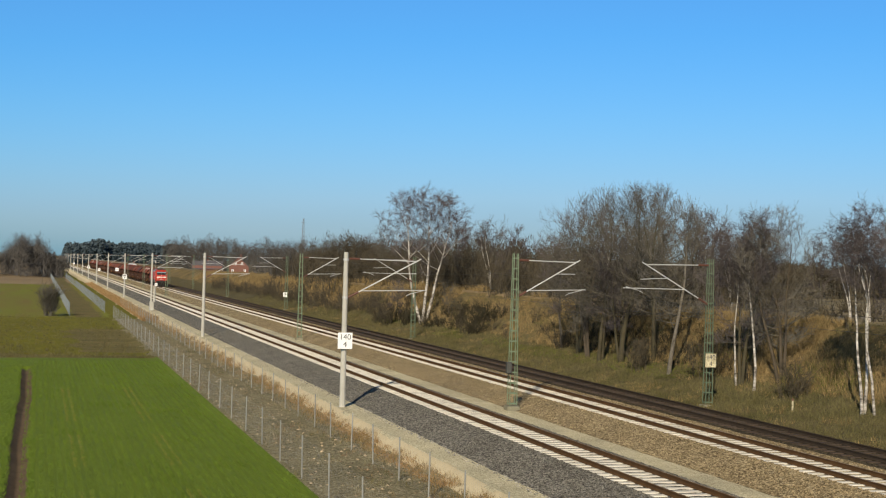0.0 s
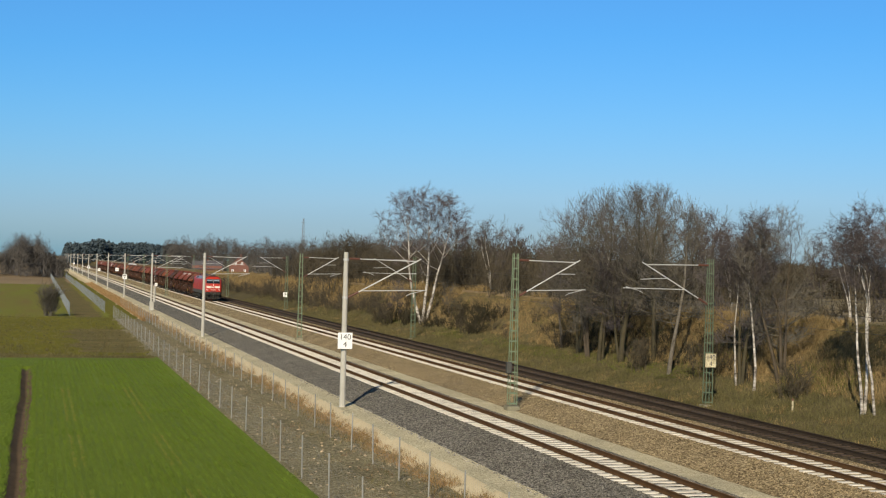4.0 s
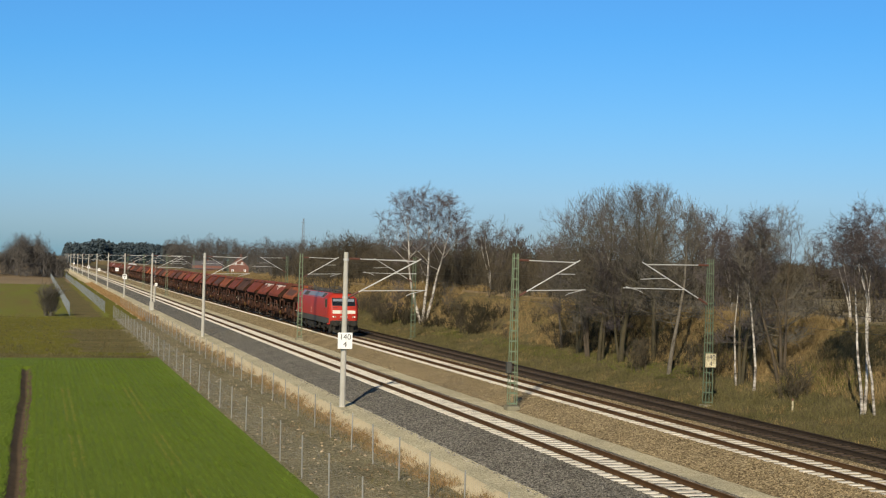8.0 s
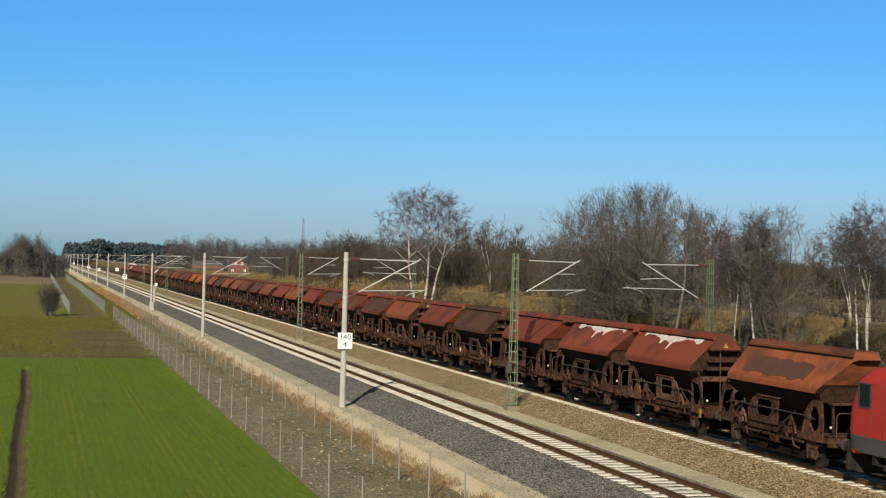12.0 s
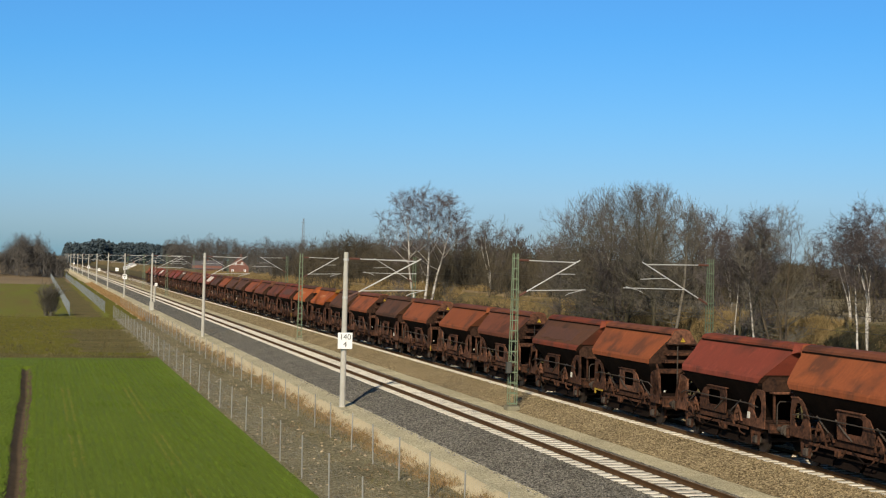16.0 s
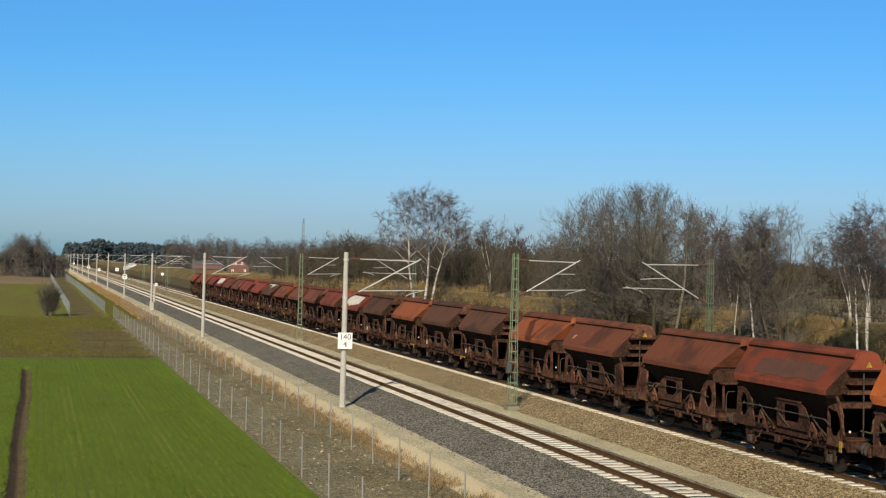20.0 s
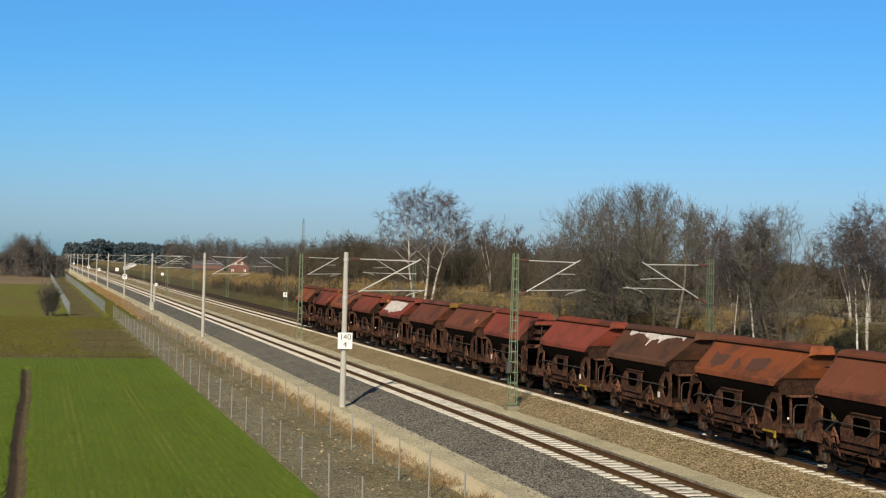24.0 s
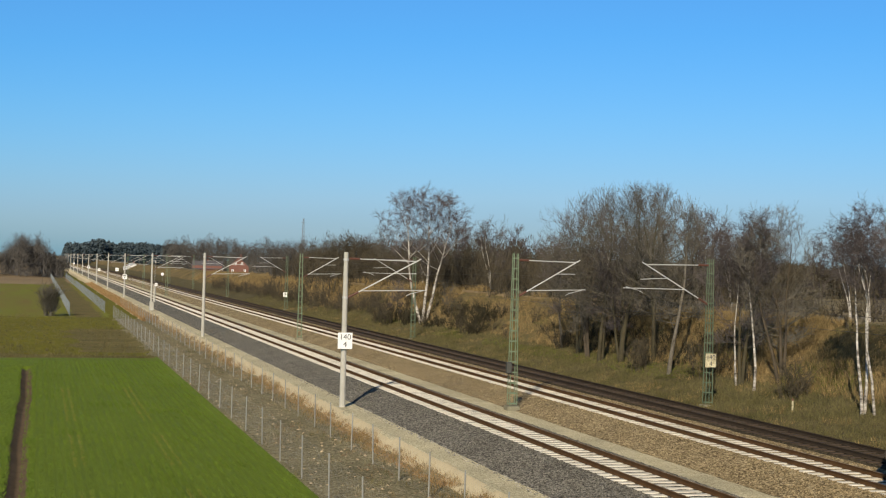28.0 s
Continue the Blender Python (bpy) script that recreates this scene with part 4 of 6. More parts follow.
        for yc, h, f in ((1.72, 0.1, 1), (1.10, -0.06, -1), (-2.05, 0.05, 1), (-2.55, -0.08, -1)):
            arm = [(s * 1.27, yc - 0.26 * f, 0.98 + h), (s * 1.32, yc - 0.18 * f, 1.32 + h), (s * 1.35, yc + 0.06 * f, 1.54 + h + 0.06 * f), (s * 1.32, yc + 0.24 * f, 1.30 + h), (s * 1.30, yc + 0.30 * f, 1.12)]
            part("linkage_arm", Geo().line(arm, 0.046, 6).tube((s * 1.24, yc, 1.36 + h), (s * 1.40, yc, 1.36 + h), 0.075, 8).box((s * 1.30, yc - 0.1 * f, 1.22), (0.05, 0.20, 0.26), turn=(20 * f, 0, 0)), M_PLATE if f > 0 else M_UNDER, ob, "curved rusty linkage arm")
        for yc in (-2.35, 0.20, 1.45):
            part("linkage_rod", Geo().line([(s * 1.30, yc - 0.55, 1.30), (s * 1.34, yc - 0.1, 1.55), (s * 1.32, yc + 0.5, 1.92)], 0.03, 5), M_GREASE, ob)
        # low chutes, shade-coloured, also keep skylight off the track beneath
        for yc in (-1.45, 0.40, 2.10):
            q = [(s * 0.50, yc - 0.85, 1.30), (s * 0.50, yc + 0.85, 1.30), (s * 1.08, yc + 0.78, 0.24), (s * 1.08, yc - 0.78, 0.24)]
            part("discharge_chute", Geo().quad(*(q if s < 0 else [q[1], q[0], q[3], q[2]]), thick=0.06), M_SHADE_DARK, ob, "sloping discharge chute, near-black to stand for shade")
            part("chute_lever", Geo().line([(s * 1.30, yc - 0.35, 0.95), (s * 1.32, yc - 0.15, 0.70), (s * 1.28, yc + 0.15, 0.62)], 0.035, 5), M_UNDER, ob)
        for yc in (-2.92, 2.92):
            wheel = part("wheel", Geo().tube((s * 0.70, yc, 0.46), (s * 0.83, yc, 0.46), 0.46, 20), M_WHEEL, ob)
            part("wheel_hub", Geo().tube((s * 0.83, yc, 0.46), (s * 0.92, yc, 0.46), 0.15, 10), M_WHEEL, wheel)
            part("axle_box", Geo().box((s * 1.08, yc, 0.50), (0.30, 0.34, 0.32), chamfer=0.06), M_GREASE, ob, "dusty grey-brown axle box")
            part("leaf_spring", Geo().prism([(yc - 0.60, 0.90), (yc - 0.3, 0.76), (yc, 0.68), (yc + 0.3, 0.76), (yc + 0.60, 0.90), (yc + 0.3, 0.90), (yc - 0.3, 0.90)], "x", s * 1.04, s * 1.14), M_UNDER, ob)
            outer = [(yc - 0.42, 0.99), (yc + 0.42, 0.99), (yc + 0.30, 0.32), (yc - 0.30, 0.32)]
            inner = [(yc - 0.20, 0.88), (yc + 0.20, 0.88), (yc + 0.17, 0.40), (yc - 0.17, 0.40)]
            part("axle_guard", holed_plate(s * 1.14, s * 1.17, outer, inner), M_UNDER, ob)
            part("brake_shoe", Geo().box((s * 0.76, yc - 0.50, 0.50), (0.12, 0.08, 0.34)), M_UNDER, ob)
        if kind in "PD":
            part("label_plate", Geo().box((s * 1.31, 2.62, 1.42), (0.03, 0.19, 0.25)), M_STRIPE, ob, "small white label plate")
        if "v" in extra:
            part("yellow_plate", Geo().box((s * 1.32, -3.84, 1.03), (0.03, 0.16, 0.38)), M_YELLOW, ob, "worn yellow end plate")
        if "y" in extra:
            part("yellow_lever", Geo().box((s * 1.36, 3.1, 1.00), (0.05, 0.95, 0.07)).box((s * 1.36, 3.55, 0.92), (0.05, 0.10, 0.26)), M_YELLOW, ob, "yellow brake lever")
        for sy in (-1, 1):
            part("buffer", Geo().tube((s * 0.875, sy * 4.2, 1.05), (s * 0.875, sy * 4.70, 1.05), 0.10, 8).tube((s * 0.875, sy * 4.70, 1.05), (s * 0.875, sy * 4.76, 1.05), 0.22, 12), M_GREASE, ob)
        part("end_post", Geo().tube((s * 1.02, 4.12, 1.15), (s * 1.0, 4.02, 2.42), 0.055, 4), M_UNDER, ob)
        part("hose", Geo().line([(s * 1.30, -2.3, 1.2), (s * 1.33, -1.9, 0.72), (s * 1.30, -1.1, 0.66), (s * 1.31, -0.4, 0.95)], 0.03, 5), M_SHADE_DARK, ob)
        part("valve_box", Geo().box((s * 1.28, 0.55, 0.76), (0.16, 0.30, 0.26), chamfer=0.03), M_UNDER, ob)
    prof = [(0.50, 4.03), (0.47, 4.17), (0.34, 4.27), (0.12, 4.32), (-0.12, 4.32), (-0.34, 4.27), (-0.47, 4.17), (-0.50, 4.03)]
    part("roof_flap", Geo().prism(prof, "y", -3.30, 4.52), roof, ob, "curved swing roof")
    # the stepped end
    def gable(zs, f, d):
        """A sheet across the body end at the heights given, set d outwards."""
        edge = end_low if f < 0 else end_high
        return Geo().loft([[(side_x(z) - 0.01, edge(z) + f * d, z), (-side_x(z) + 0.01, edge(z) + f * d, z), (-side_x(z) + 0.01, edge(z) + f * (d - 0.03), z), (side_x(z) - 0.01, edge(z) + f * (d - 0.03), z)] for z in zs])
    part("end_wall", gable((2.74, 3.06, 3.52, 4.05), -1, 0.0), M_ENDBOX, ob, "grimy dark end wall")
    hood = part("gable_plate", Geo().prism([(0.74, 3.66), (0.46, 4.04), (0.36, 4.22), (0.0, 4.29), (-0.36, 4.22), (-0.46, 4.04), (-0.74, 3.66)], "y", -3.42, -3.31), M_PLATE if kind in "ODN" else lip, ob, "peaked gable plate")
    part("gable_edge", Geo().box((0, -3.46, 3.64), (1.60, 0.26, 0.05)), M_ENDBOX, hood)
    if kind in "ORN":
        part("warning_sign", Geo().prism([(-0.12, 3.74), (0.12, 3.74), (0.0, 3.95)], "y", -3.45, -3.43), M_YELLOW, hood, "small yellow warning triangle")
    for z, w, dp in ((3.20, 1.5, 0.36), (2.86, 1.75, 0.42)):
        part("end_step", Geo().box((0, -3.10 - dp / 2, z), (w, dp, 0.13)), M_PLATE, ob, "rusty step ledge")
    part("end_ledge", Geo().box((0, -3.38, 2.42), (2.3, 0.55, 0.20), chamfer=0.03), M_PLATE, ob, "rusty box ledge")
    part("grab_pole", Geo().tube((-0.35, -3.72, 1.3), (-0.35, -3.66, 3.56), 0.028, 6), M_GREASE, ob)
    # the overhanging end
    part("end_wall", gable((2.74, 3.06), 1, 0.0), M_ENDBOX, ob, "grimy dark end wall")
    part("end_sheet", gable((3.06, 3.52, 4.05), 1, 0.0), lip, ob)
    top = Geo().loft([[(x, 4.50, z) for x, z in ((0.46, 4.30), (-0.46, 4.30), (-0.56, 3.92), (0.56, 3.92))], [(x, 4.74, z) for x, z in ((0.34, 4.18), (-0.34, 4.18), (-0.42, 4.00), (0.42, 4.00))]])
    part("end_hood", top, M_MUSTARD if "m" in extra else lip, ob)
    part("end_box", Geo().loft([[(x, 3.60, z) for x, z in ((1.28, 3.02), (-1.28, 3.02), (-1.28, 2.40), (1.28, 2.40))], [(x, 4.16, z) for x, z in ((1.0, 2.92), (-1.0, 2.92), (-1.0, 2.45), (1.0, 2.45))]]), M_ENDBOX, ob, "grimy brown box on the wagon end")
    part("end_ledge", Geo().box((0, 4.02, 2.40), (2.2, 0.42, 0.09), chamfer=0.02), M_PLATE, ob, "rusty box ledge")
    for x in (-0.62, 0.62):
        part("platform_rail", Geo().line([(x - 0.32, 4.18, 1.2), (x - 0.32, 4.18, 1.95), (x - 0.22, 4.18, 2.08), (x + 0.22, 4.18, 2.08), (x + 0.32, 4.18, 1.95), (x + 0.32, 4.18, 1.2)], 0.026, 5), M_GREASE, ob, "arched grey grab rail")
    # funnel painted as dark as its shade; trough added to block light below
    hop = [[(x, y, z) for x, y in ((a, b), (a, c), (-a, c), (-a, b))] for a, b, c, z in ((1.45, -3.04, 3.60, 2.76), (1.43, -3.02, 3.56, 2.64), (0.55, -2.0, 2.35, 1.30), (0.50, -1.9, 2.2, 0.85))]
    part("funnel", Geo().loft(hop), M_SHADE_DARK, ob, "lower funnel, near-black to stand for shade")
    part("outlet_trough", Geo().loft([[(x * w, y * l, z) for x, y in ((1, 1), (1, -1), (-1, -1), (-1, 1))] for w, l, z in ((0.66, 2.30, 1.0), (0.66, 2.28, 0.40), (0.50, 2.1, 0.16))]), M_SHADE_DARK, ob, "added outlet trough between the wheels, near-black for shade")
    for sy in (-1, 1):
        part("end_beam", Geo().box((0, sy * 4.15, 1.06), (2.5, 0.12, 0.34)), M_UNDER, ob)
        part("coupling", Geo().line([(0, sy * 4.2, 1.0), (0, sy * 4.55, 0.98), (0, sy * 4.75, 0.80)], 0.05, 5), M_UNDER, ob)
        part("axle", Geo().tube((-0.9, sy * 2.92, 0.46), (0.9, sy * 2.92, 0.46), 0.08, 8), M_WHEEL, ob)
        part("platform", Geo().box((0, sy * 3.80, 1.28), (2.5, 0.75, 0.05)), M_UNDER, ob)
    for sx in (-1, 1) if kind in "RO" else ():
        part("reflector", Geo().box((sx * 1.20, sx * 4.23, 1.59), (0.08, 0.04, 0.09), chamfer=0.01), M_STRIPE, ob, "small pale reflector")
    part("brake_wheel", Geo().tube((0.5, -4.0, 1.9), (0.5, -3.95, 1.9), 0.22, 12), M_GREASE, ob)
    part("brake_cylinder", Geo().tube((-0.85, -2.5, 0.62), (-0.85, -1.9, 0.62), 0.18, 10), M_SHADE_DARK, ob)
    # tank added to block the view beneath, coloured like the shade there
    part("air_tank", Geo().tube((0.85, -2.6, 0.62), (0.85, -1.9, 0.62), 0.20, 10), M_SHADE_DARK, ob)
    return ob


def front_at(t):
    return 342.18 - 25.581 * t - 0.0737 * t * t if t < 12 else 24.6 - 27.87 * (t - 12)


# wagons from the locomotive backwards; a trailing minus turns one end for end
ORDER = ("Oc- Rwv Rw- R- Dv R- Oy Dr- Ry- Dr- R- Ov P- Oy Drc- N O- Ov D- Om Dy- Bgm- Bgm Rcv N- Ns O- Dy D Oy- D RW- R N N- Opy- "
         "Dw- Py- P Ns- Nm- PW- R Opv Rms- Ov").split()
TRAIN = [(make_loco(), 9.70, 0)]
FIRST = {}
for k, code in enumerate(ORDER):
    turned, code = code.endswith("-"), code.rstrip("-")
    if code not in FIRST:
        FIRST[code] = make_wagon(code[0], code[1:])
        wagon = FIRST[code]
    else:
        wagon = copy_thing(FIRST[code], pose(T2, 0, 0))
    TRAIN.append((wagon, 24.24 + 9.64 * k, 180 if turned else 0))


# ---- bare trees ----
def rib(v, f, a, b, w0, w1, rng):
    """A thin tapered three-sided twig."""
    d = b - a
    u = d.orthogonal().normalized()
    w = d.cross(u).normalized()
    n = len(v)
    ang = rng.random() * 6.28
    for p, r in ((a, w0), (b, w1)):
        for k in range(3):
            t = ang + k * 2.0944
            v.append(p + u * (r * math.cos(t)) + w * (r * math.sin(t)))
    f += [(n, n + 1, n + 4, n + 3), (n + 1, n + 2, n + 5, n + 4), (n + 2, n, n + 3, n + 5)]


def blade(v, f, a, b, w, rng):
    d = b - a
    u = d.cross(Vector((rng.uniform(-1, 1), rng.uniform(-1, 1), rng.uniform(-1, 1)))).normalized() * w
    n = len(v)
    v += [a - u, a + u, b]
    f.append((n, n + 1, n + 2))


def limb(v, f, p, d, length, r, segs, rng, wob, up):
    pts = [p.copy()]
    for i in range(segs):
        d = (d + Vector((rng.uniform(-wob, wob), rng.uniform(-wob, wob), rng.uniform(-wob, wob) + up))).normalized()
        q = p + d * (length / segs)
        rib(v, f, p, q, r * (1 - i / segs * 0.75), r * (1 - (i + 1) / segs * 0.75), rng)
        p = q
        pts.append(p.copy())
    return pts


def along(pts, t):
    t = min(0.999, t) * (len(pts) - 1)
    i = int(t)
    return pts[i].lerp(pts[i + 1], t - i), (pts[i + 1] - pts[i]).normalized()


def side_way(d, rng, spread):
    u = d.orthogonal().normalized()
    u.rotate(Matrix.Rotation(rng.random() * 6.2832, 3, d))
    return (d * math.cos(spread) + u * math.sin(spread)).normalized()


def raw(name, v, f, material):
    me = bpy.data.meshes.new(name)
    me.from_pydata(v, [], f)
    me.materials.append(material)
    return me


def bare_tree(seed, h, r, stems=((0, 0),), crown=3.2, base=0.30, limbs=18, subs=8, twigs=7, fines=6, droop=0.0, curl=0.2, fine_w=0.008, bark=None, twig=None, wob=0.07, pale_limbs=False, low=8, steep=78, belly=0.60, thin=0.9):
    """Meshes of a leafless tree: tapered stems, limbs that reach out to a rounded crown, and a haze of branches and twigs."""
    rng = random.Random(seed)
    tg = Geo()
    v, f = [], []
    lv, lf = [], []
    mid = Vector((sum(q[0] for q in stems) / len(stems) * h * 0.45, sum(q[1] for q in stems) / len(stems) * h * 0.45, h * (1 + base) / 2))
    mid.z = h * (base + belly * (1 - base))
    wide, up_r, down_r = crown - 0.35, h * (1 - base) * (1 - belly) - 0.35, h * (1 - base) * 0.60
    lumps = [(Vector((rng.gauss(0, 1), rng.gauss(0, 1), rng.gauss(0, 1))).normalized(), rng.uniform(-0.16, 0.14)) for i in range(9)]

    def reach(p, w):
        """How far from p along w the crown's uneven outline lies; the crown is widest above its middle."""
        rad = Vector((wide, wide, up_r if w.z > 0.25 else down_r))
        o = Vector(((p.x - mid.x) / rad.x, (p.y - mid.y) / rad.y, (p.z - mid.z) / rad.z))
        e = Vector((w.x / rad.x, w.y / rad.y, w.z / rad.z))
        a, b, c = e.dot(e), o.dot(e), o.dot(o) - 1
        if b * b - a * c < 0:
            return 0.4
        s = max(0.4, (math.sqrt(b * b - a * c) - b) / a)
        d = (o + e * s).normalized()
        return s * (1 + sum(k * max(0.0, d.dot(q)) ** 4 for q, k in lumps))

    for sx, sy in stems:
        n = 9
        d = Vector((sx, sy, 1)).normalized()
        p = Vector((sx * 0.6, sy * 0.6, -0.3))
        hh = h * rng.uniform(0.76, 0.90)
        pts, rings = [p.copy()], []
        segs = 14
        bend = rng.random() * 6.28
        for i in range(segs + 1):
            t = i / segs
            rr = r * (1 - t) ** 0.85 * (1.3 if i == 0 else 1.0) + 0.012
            rings.append([p + Vector((rr * math.cos(6.2832 * k / n), rr * math.sin(6.2832 * k / n), 0)) for k in range(n)])
            d = (d + Vector((rng.uniform(-wob, wob) + 0.03 * math.cos(bend + t * 5), rng.uniform(-wob, wob) + 0.03 * math.sin(bend + t * 5), 0.05))).normalized()
            p = p + d * (hh / segs)
            pts.append(p.copy())
        tg.loft(rings)
        for i in range(limbs):
            u = (i + rng.random()) / limbs
            t = base + (0.97 - base) * u
            p, d = along(pts[:-1], t)
            az = i * 2.4 + rng.uniform(-0.5, 0.5)
            el = radians(low + (steep - low) * u ** 1.1 + rng.uniform(-13, 13))
            w = Vector((math.cos(az) * math.cos(el), math.sin(az) * math.cos(el), math.sin(el)))
            out = min(reach(p, w) * rng.uniform(0.72, 1.0), crown * 1.7)
            if out < 0.8:
                continue
            lp = limb(lv, lf, p, w, out, max(0.014, r * 0.36 * (1 - t) + 0.012), 5, rng, curl * 0.8, 0.06)
            for j in range(subs):
                q, dq = along(lp, 0.18 + 0.82 * (j + rng.random()) / subs)
                e = side_way(dq, rng, rng.uniform(0.4, 1.0))
                e.z = max(e.z + 0.22 - droop, -0.25 if q.z > h * 0.55 else 0.05)
                e.normalize()
                sp = limb(v, f, q, e, min(reach(q, e), out * rng.uniform(0.30, 0.55)), 0.0125, 3, rng, curl, 0.07 - droop * 0.4)
                hang = droop * min(1.0, max(0.0, (q.z / h - 0.48) / 0.3))
                for k in range(twigs):
                    q2, d2 = along(sp, 0.15 + 0.85 * (k + rng.random()) / twigs)
                    tp = limb(v, f, q2, side_way(d2, rng, rng.uniform(0.3, 0.9)), rng.uniform(0.40, 0.85), 0.0065, 2, rng, curl, 0.09 - hang)
                    for m in range(fines if q2.z < h * 0.72 else round(fines * thin)):
                        q3, d3 = along(tp, rng.uniform(0.1, 1.0))
                        e = side_way(d3, rng, rng.uniform(0.25, 0.9))
                        e.z += 0.35 - hang * 3.2
                        blade(v, f, q3, q3 + e.normalized() * rng.uniform(0.22, 0.5), fine_w, rng)
    trunk = tg.mesh("trunk", bark or M_BARK)
    trunk.shade_smooth()
    k = len(v)
    crown_mesh = raw("crown", v + lv, f + [tuple(i + k for i in face) for face in lf], twig or M_TWIG)
    crown_mesh.materials.append(bark if pale_limbs else M_LIMB)
    crown_mesh.polygons.foreach_set("material_index", [0] * len(f) + [1] * len(lf))
    return trunk, crown_mesh


def plant(meshes, x, y, label, category="tree", group="", name="bare_tree", turn=0.0, size=1.0, sink=0.05):
    ob = thing(name, label, category, group, at=pose(x, y, ground_z(x, y) - sink, 0, 0, turn) @ Matrix.Scale(size, 4))
    part("trunk", meshes[0], None, ob)
    part("crown", meshes[1], None, ob)
    return ob


M_MOSSY = mat("mossy_bark", (0.082, 0.070, 0.040), (0.040, 0.035, 0.021), 0.95, 2.0, 16, 0.6, vary=0.15)
M_LIMB = mat("grey_branch_bark", (0.135, 0.120, 0.092), (0.050, 0.043, 0.031), 0.9, 1.0, 9, 0.2, vary=0.15, gloss=0.1)
M_PALETRUNK = mat("pale_grey_bark", (0.19, 0.17, 0.135), (0.06, 0.053, 0.04), 0.9, 2.0, 12, 0.5)
birch = dict(droop=0.24, curl=0.2, bark=M_BIRCH, twig=M_TWIG_RED, low=25, steep=70)
broad = dict(curl=0.24, fine_w=0.0068, low=2, steep=70, belly=0.46, thin=0.45)
birch_a = bare_tree(1, 14.6, 0.17, ((-0.30, 0.1), (-0.04, 0.0), (0.27, 0.06)), 6.2, 0.30, 18, 8, 7, 8, **dict(birch, pale_limbs=True, fine_w=0.0115, droop=0.17, low=16, steep=62))
birch_b = bare_tree(2, 10.6, 0.085, ((0.06, 0.02), (-0.08, 0.03)), 2.6, 0.46, 18, 7, 6, 8, wob=0.10, **dict(birch, fine_w=0.008))
birch_c = bare_tree(3, 11.2, 0.085, ((0.02, 0.0), (0.15, 0.03)), 3.2, 0.46, 20, 8, 6, 9, wob=0.09, **dict(birch, fine_w=0.0085, droop=0.18))
birch_d = bare_tree(12, 10.2, 0.075, ((0.02, 0.01),), 2.3, 0.46, 26, 7, 6, 9, wob=0.09, **dict(birch, fine_w=0.008, droop=0.18))
big_a = bare_tree(4, 12.4, 0.15, ((-0.14, 0.02), (0.12, 0.05)), 5.0, 0.28, 19, 8, 6, 6, bark=M_MOSSY, twig=M_TWIG, **broad)
big_b = bare_tree(5, 12.8, 0.21, ((0.03, -0.02),), 5.4, 0.29, 36, 8, 6, 6, bark=M_MOSSY, twig=M_TWIG, **broad)
big_c = bare_tree(6, 11.8, 0.15, ((0.02, 0.02),), 3.4, 0.28, 26, 8, 6, 6, bark=M_PALETRUNK, twig=M_TWIG, **broad)
small_a = bare_tree(7, 9.9, 0.10, ((0.18, 0.0), (0.0, 0.03), (-0.17, 0.05)), 3.6, 0.27, 13, 7, 6, 6, bark=M_BARK, twig=M_TWIG, **broad)
small_b = bare_tree(8, 10.2, 0.12, ((-0.05, 0.05), (0.10, 0.0)), 3.5, 0.28, 17, 7, 6, 7, bark=M_MOSSY, twig=M_TWIG_RED, **broad)
# lighter crowns for the trees farther off
far_a = bare_tree(21, 10.0, 0.13, ((0.03, 0.0),), 2.9, 0.26, 20, 6, 6, 5, bark=M_BARK, twig=M_TWIG, **dict(broad, fine_w=0.018))
far_b = bare_tree(22, 10.0, 0.11, ((-0.08, 0.0), (0.10, 0.03)), 2.5, 0.28, 11, 6, 6, 5, bark=M_MOSSY, twig=M_TWIG_RED, **dict(broad, fine_w=0.018))
far_c = bare_tree(23, 10.0, 0.09, ((0.04, 0.0), (-0.05, 0.0)), 2.2, 0.36, 11, 6, 6, 5, **dict(birch, fine_w=0.016))

B_LABEL, G_LABEL = "leafless birch with white bark on the track verge", "bare grey-brown tree at the foot of the bank"
plant(birch_a, 40.3, 149.6, "several-stemmed leafless birch with white bark on the bank", "tree", "birches", "birch_tree", 12)
plant(birch_d, 39.20, 73.2, B_LABEL, "tree", "birches", "birch_tree", 0, 1.03)
plant(birch_b, 39.6, 57.6, B_LABEL, "tree", "birches", "birch_tree", 200, 0.99)
plant(birch_c, 38.7, 61.3, "two-stemmed leafless birch with white bark on the verge", "tree", "birches", "birch_tree", -15, 0.93)
plant(birch_d, 38.9, 60.5, B_LABEL, "tree", "birches", "birch_tree", 90, 0.92)
plant(big_c, 40.3, 107.0, G_LABEL, "tree", "bare trees", turn=200, size=0.80)
plant(small_b, 39.7, 101.8, G_LABEL, "tree", "bare trees", turn=10, size=1.18)
plant(small_a, 39.2, 98.6, G_LABEL, "tree", "bare trees", turn=100, size=1.12)
plant(big_a, 39.0, 95.7, G_LABEL, "tree", "bare trees", turn=170, size=1.0)
plant(big_b, 39.2, 92.4, "thick-trunked bare tree with a broad rounded crown", "tree", "bare trees", turn=60, size=0.98)
plant(small_b, 39.4, 93.1, G_LABEL, "tree", "bare trees", turn=75, size=0.92)
plant(big_a, 40.4, 89.4, G_LABEL, "tree", "bare trees", turn=20, size=0.96)
plant(big_c, 38.94, 84.0, "bare tree with a pale leaning trunk", "tree", "bare trees", turn=-60, size=0.97)
plant(small_b, 39.54, 75.4, G_LABEL, "tree", "bare trees", turn=0, size=0.95)
plant(birch_d, 39.4, 75.6, "slender leafless birch with white bark behind the verge", "tree", "birches", "birch_tree", 140, 0.88)
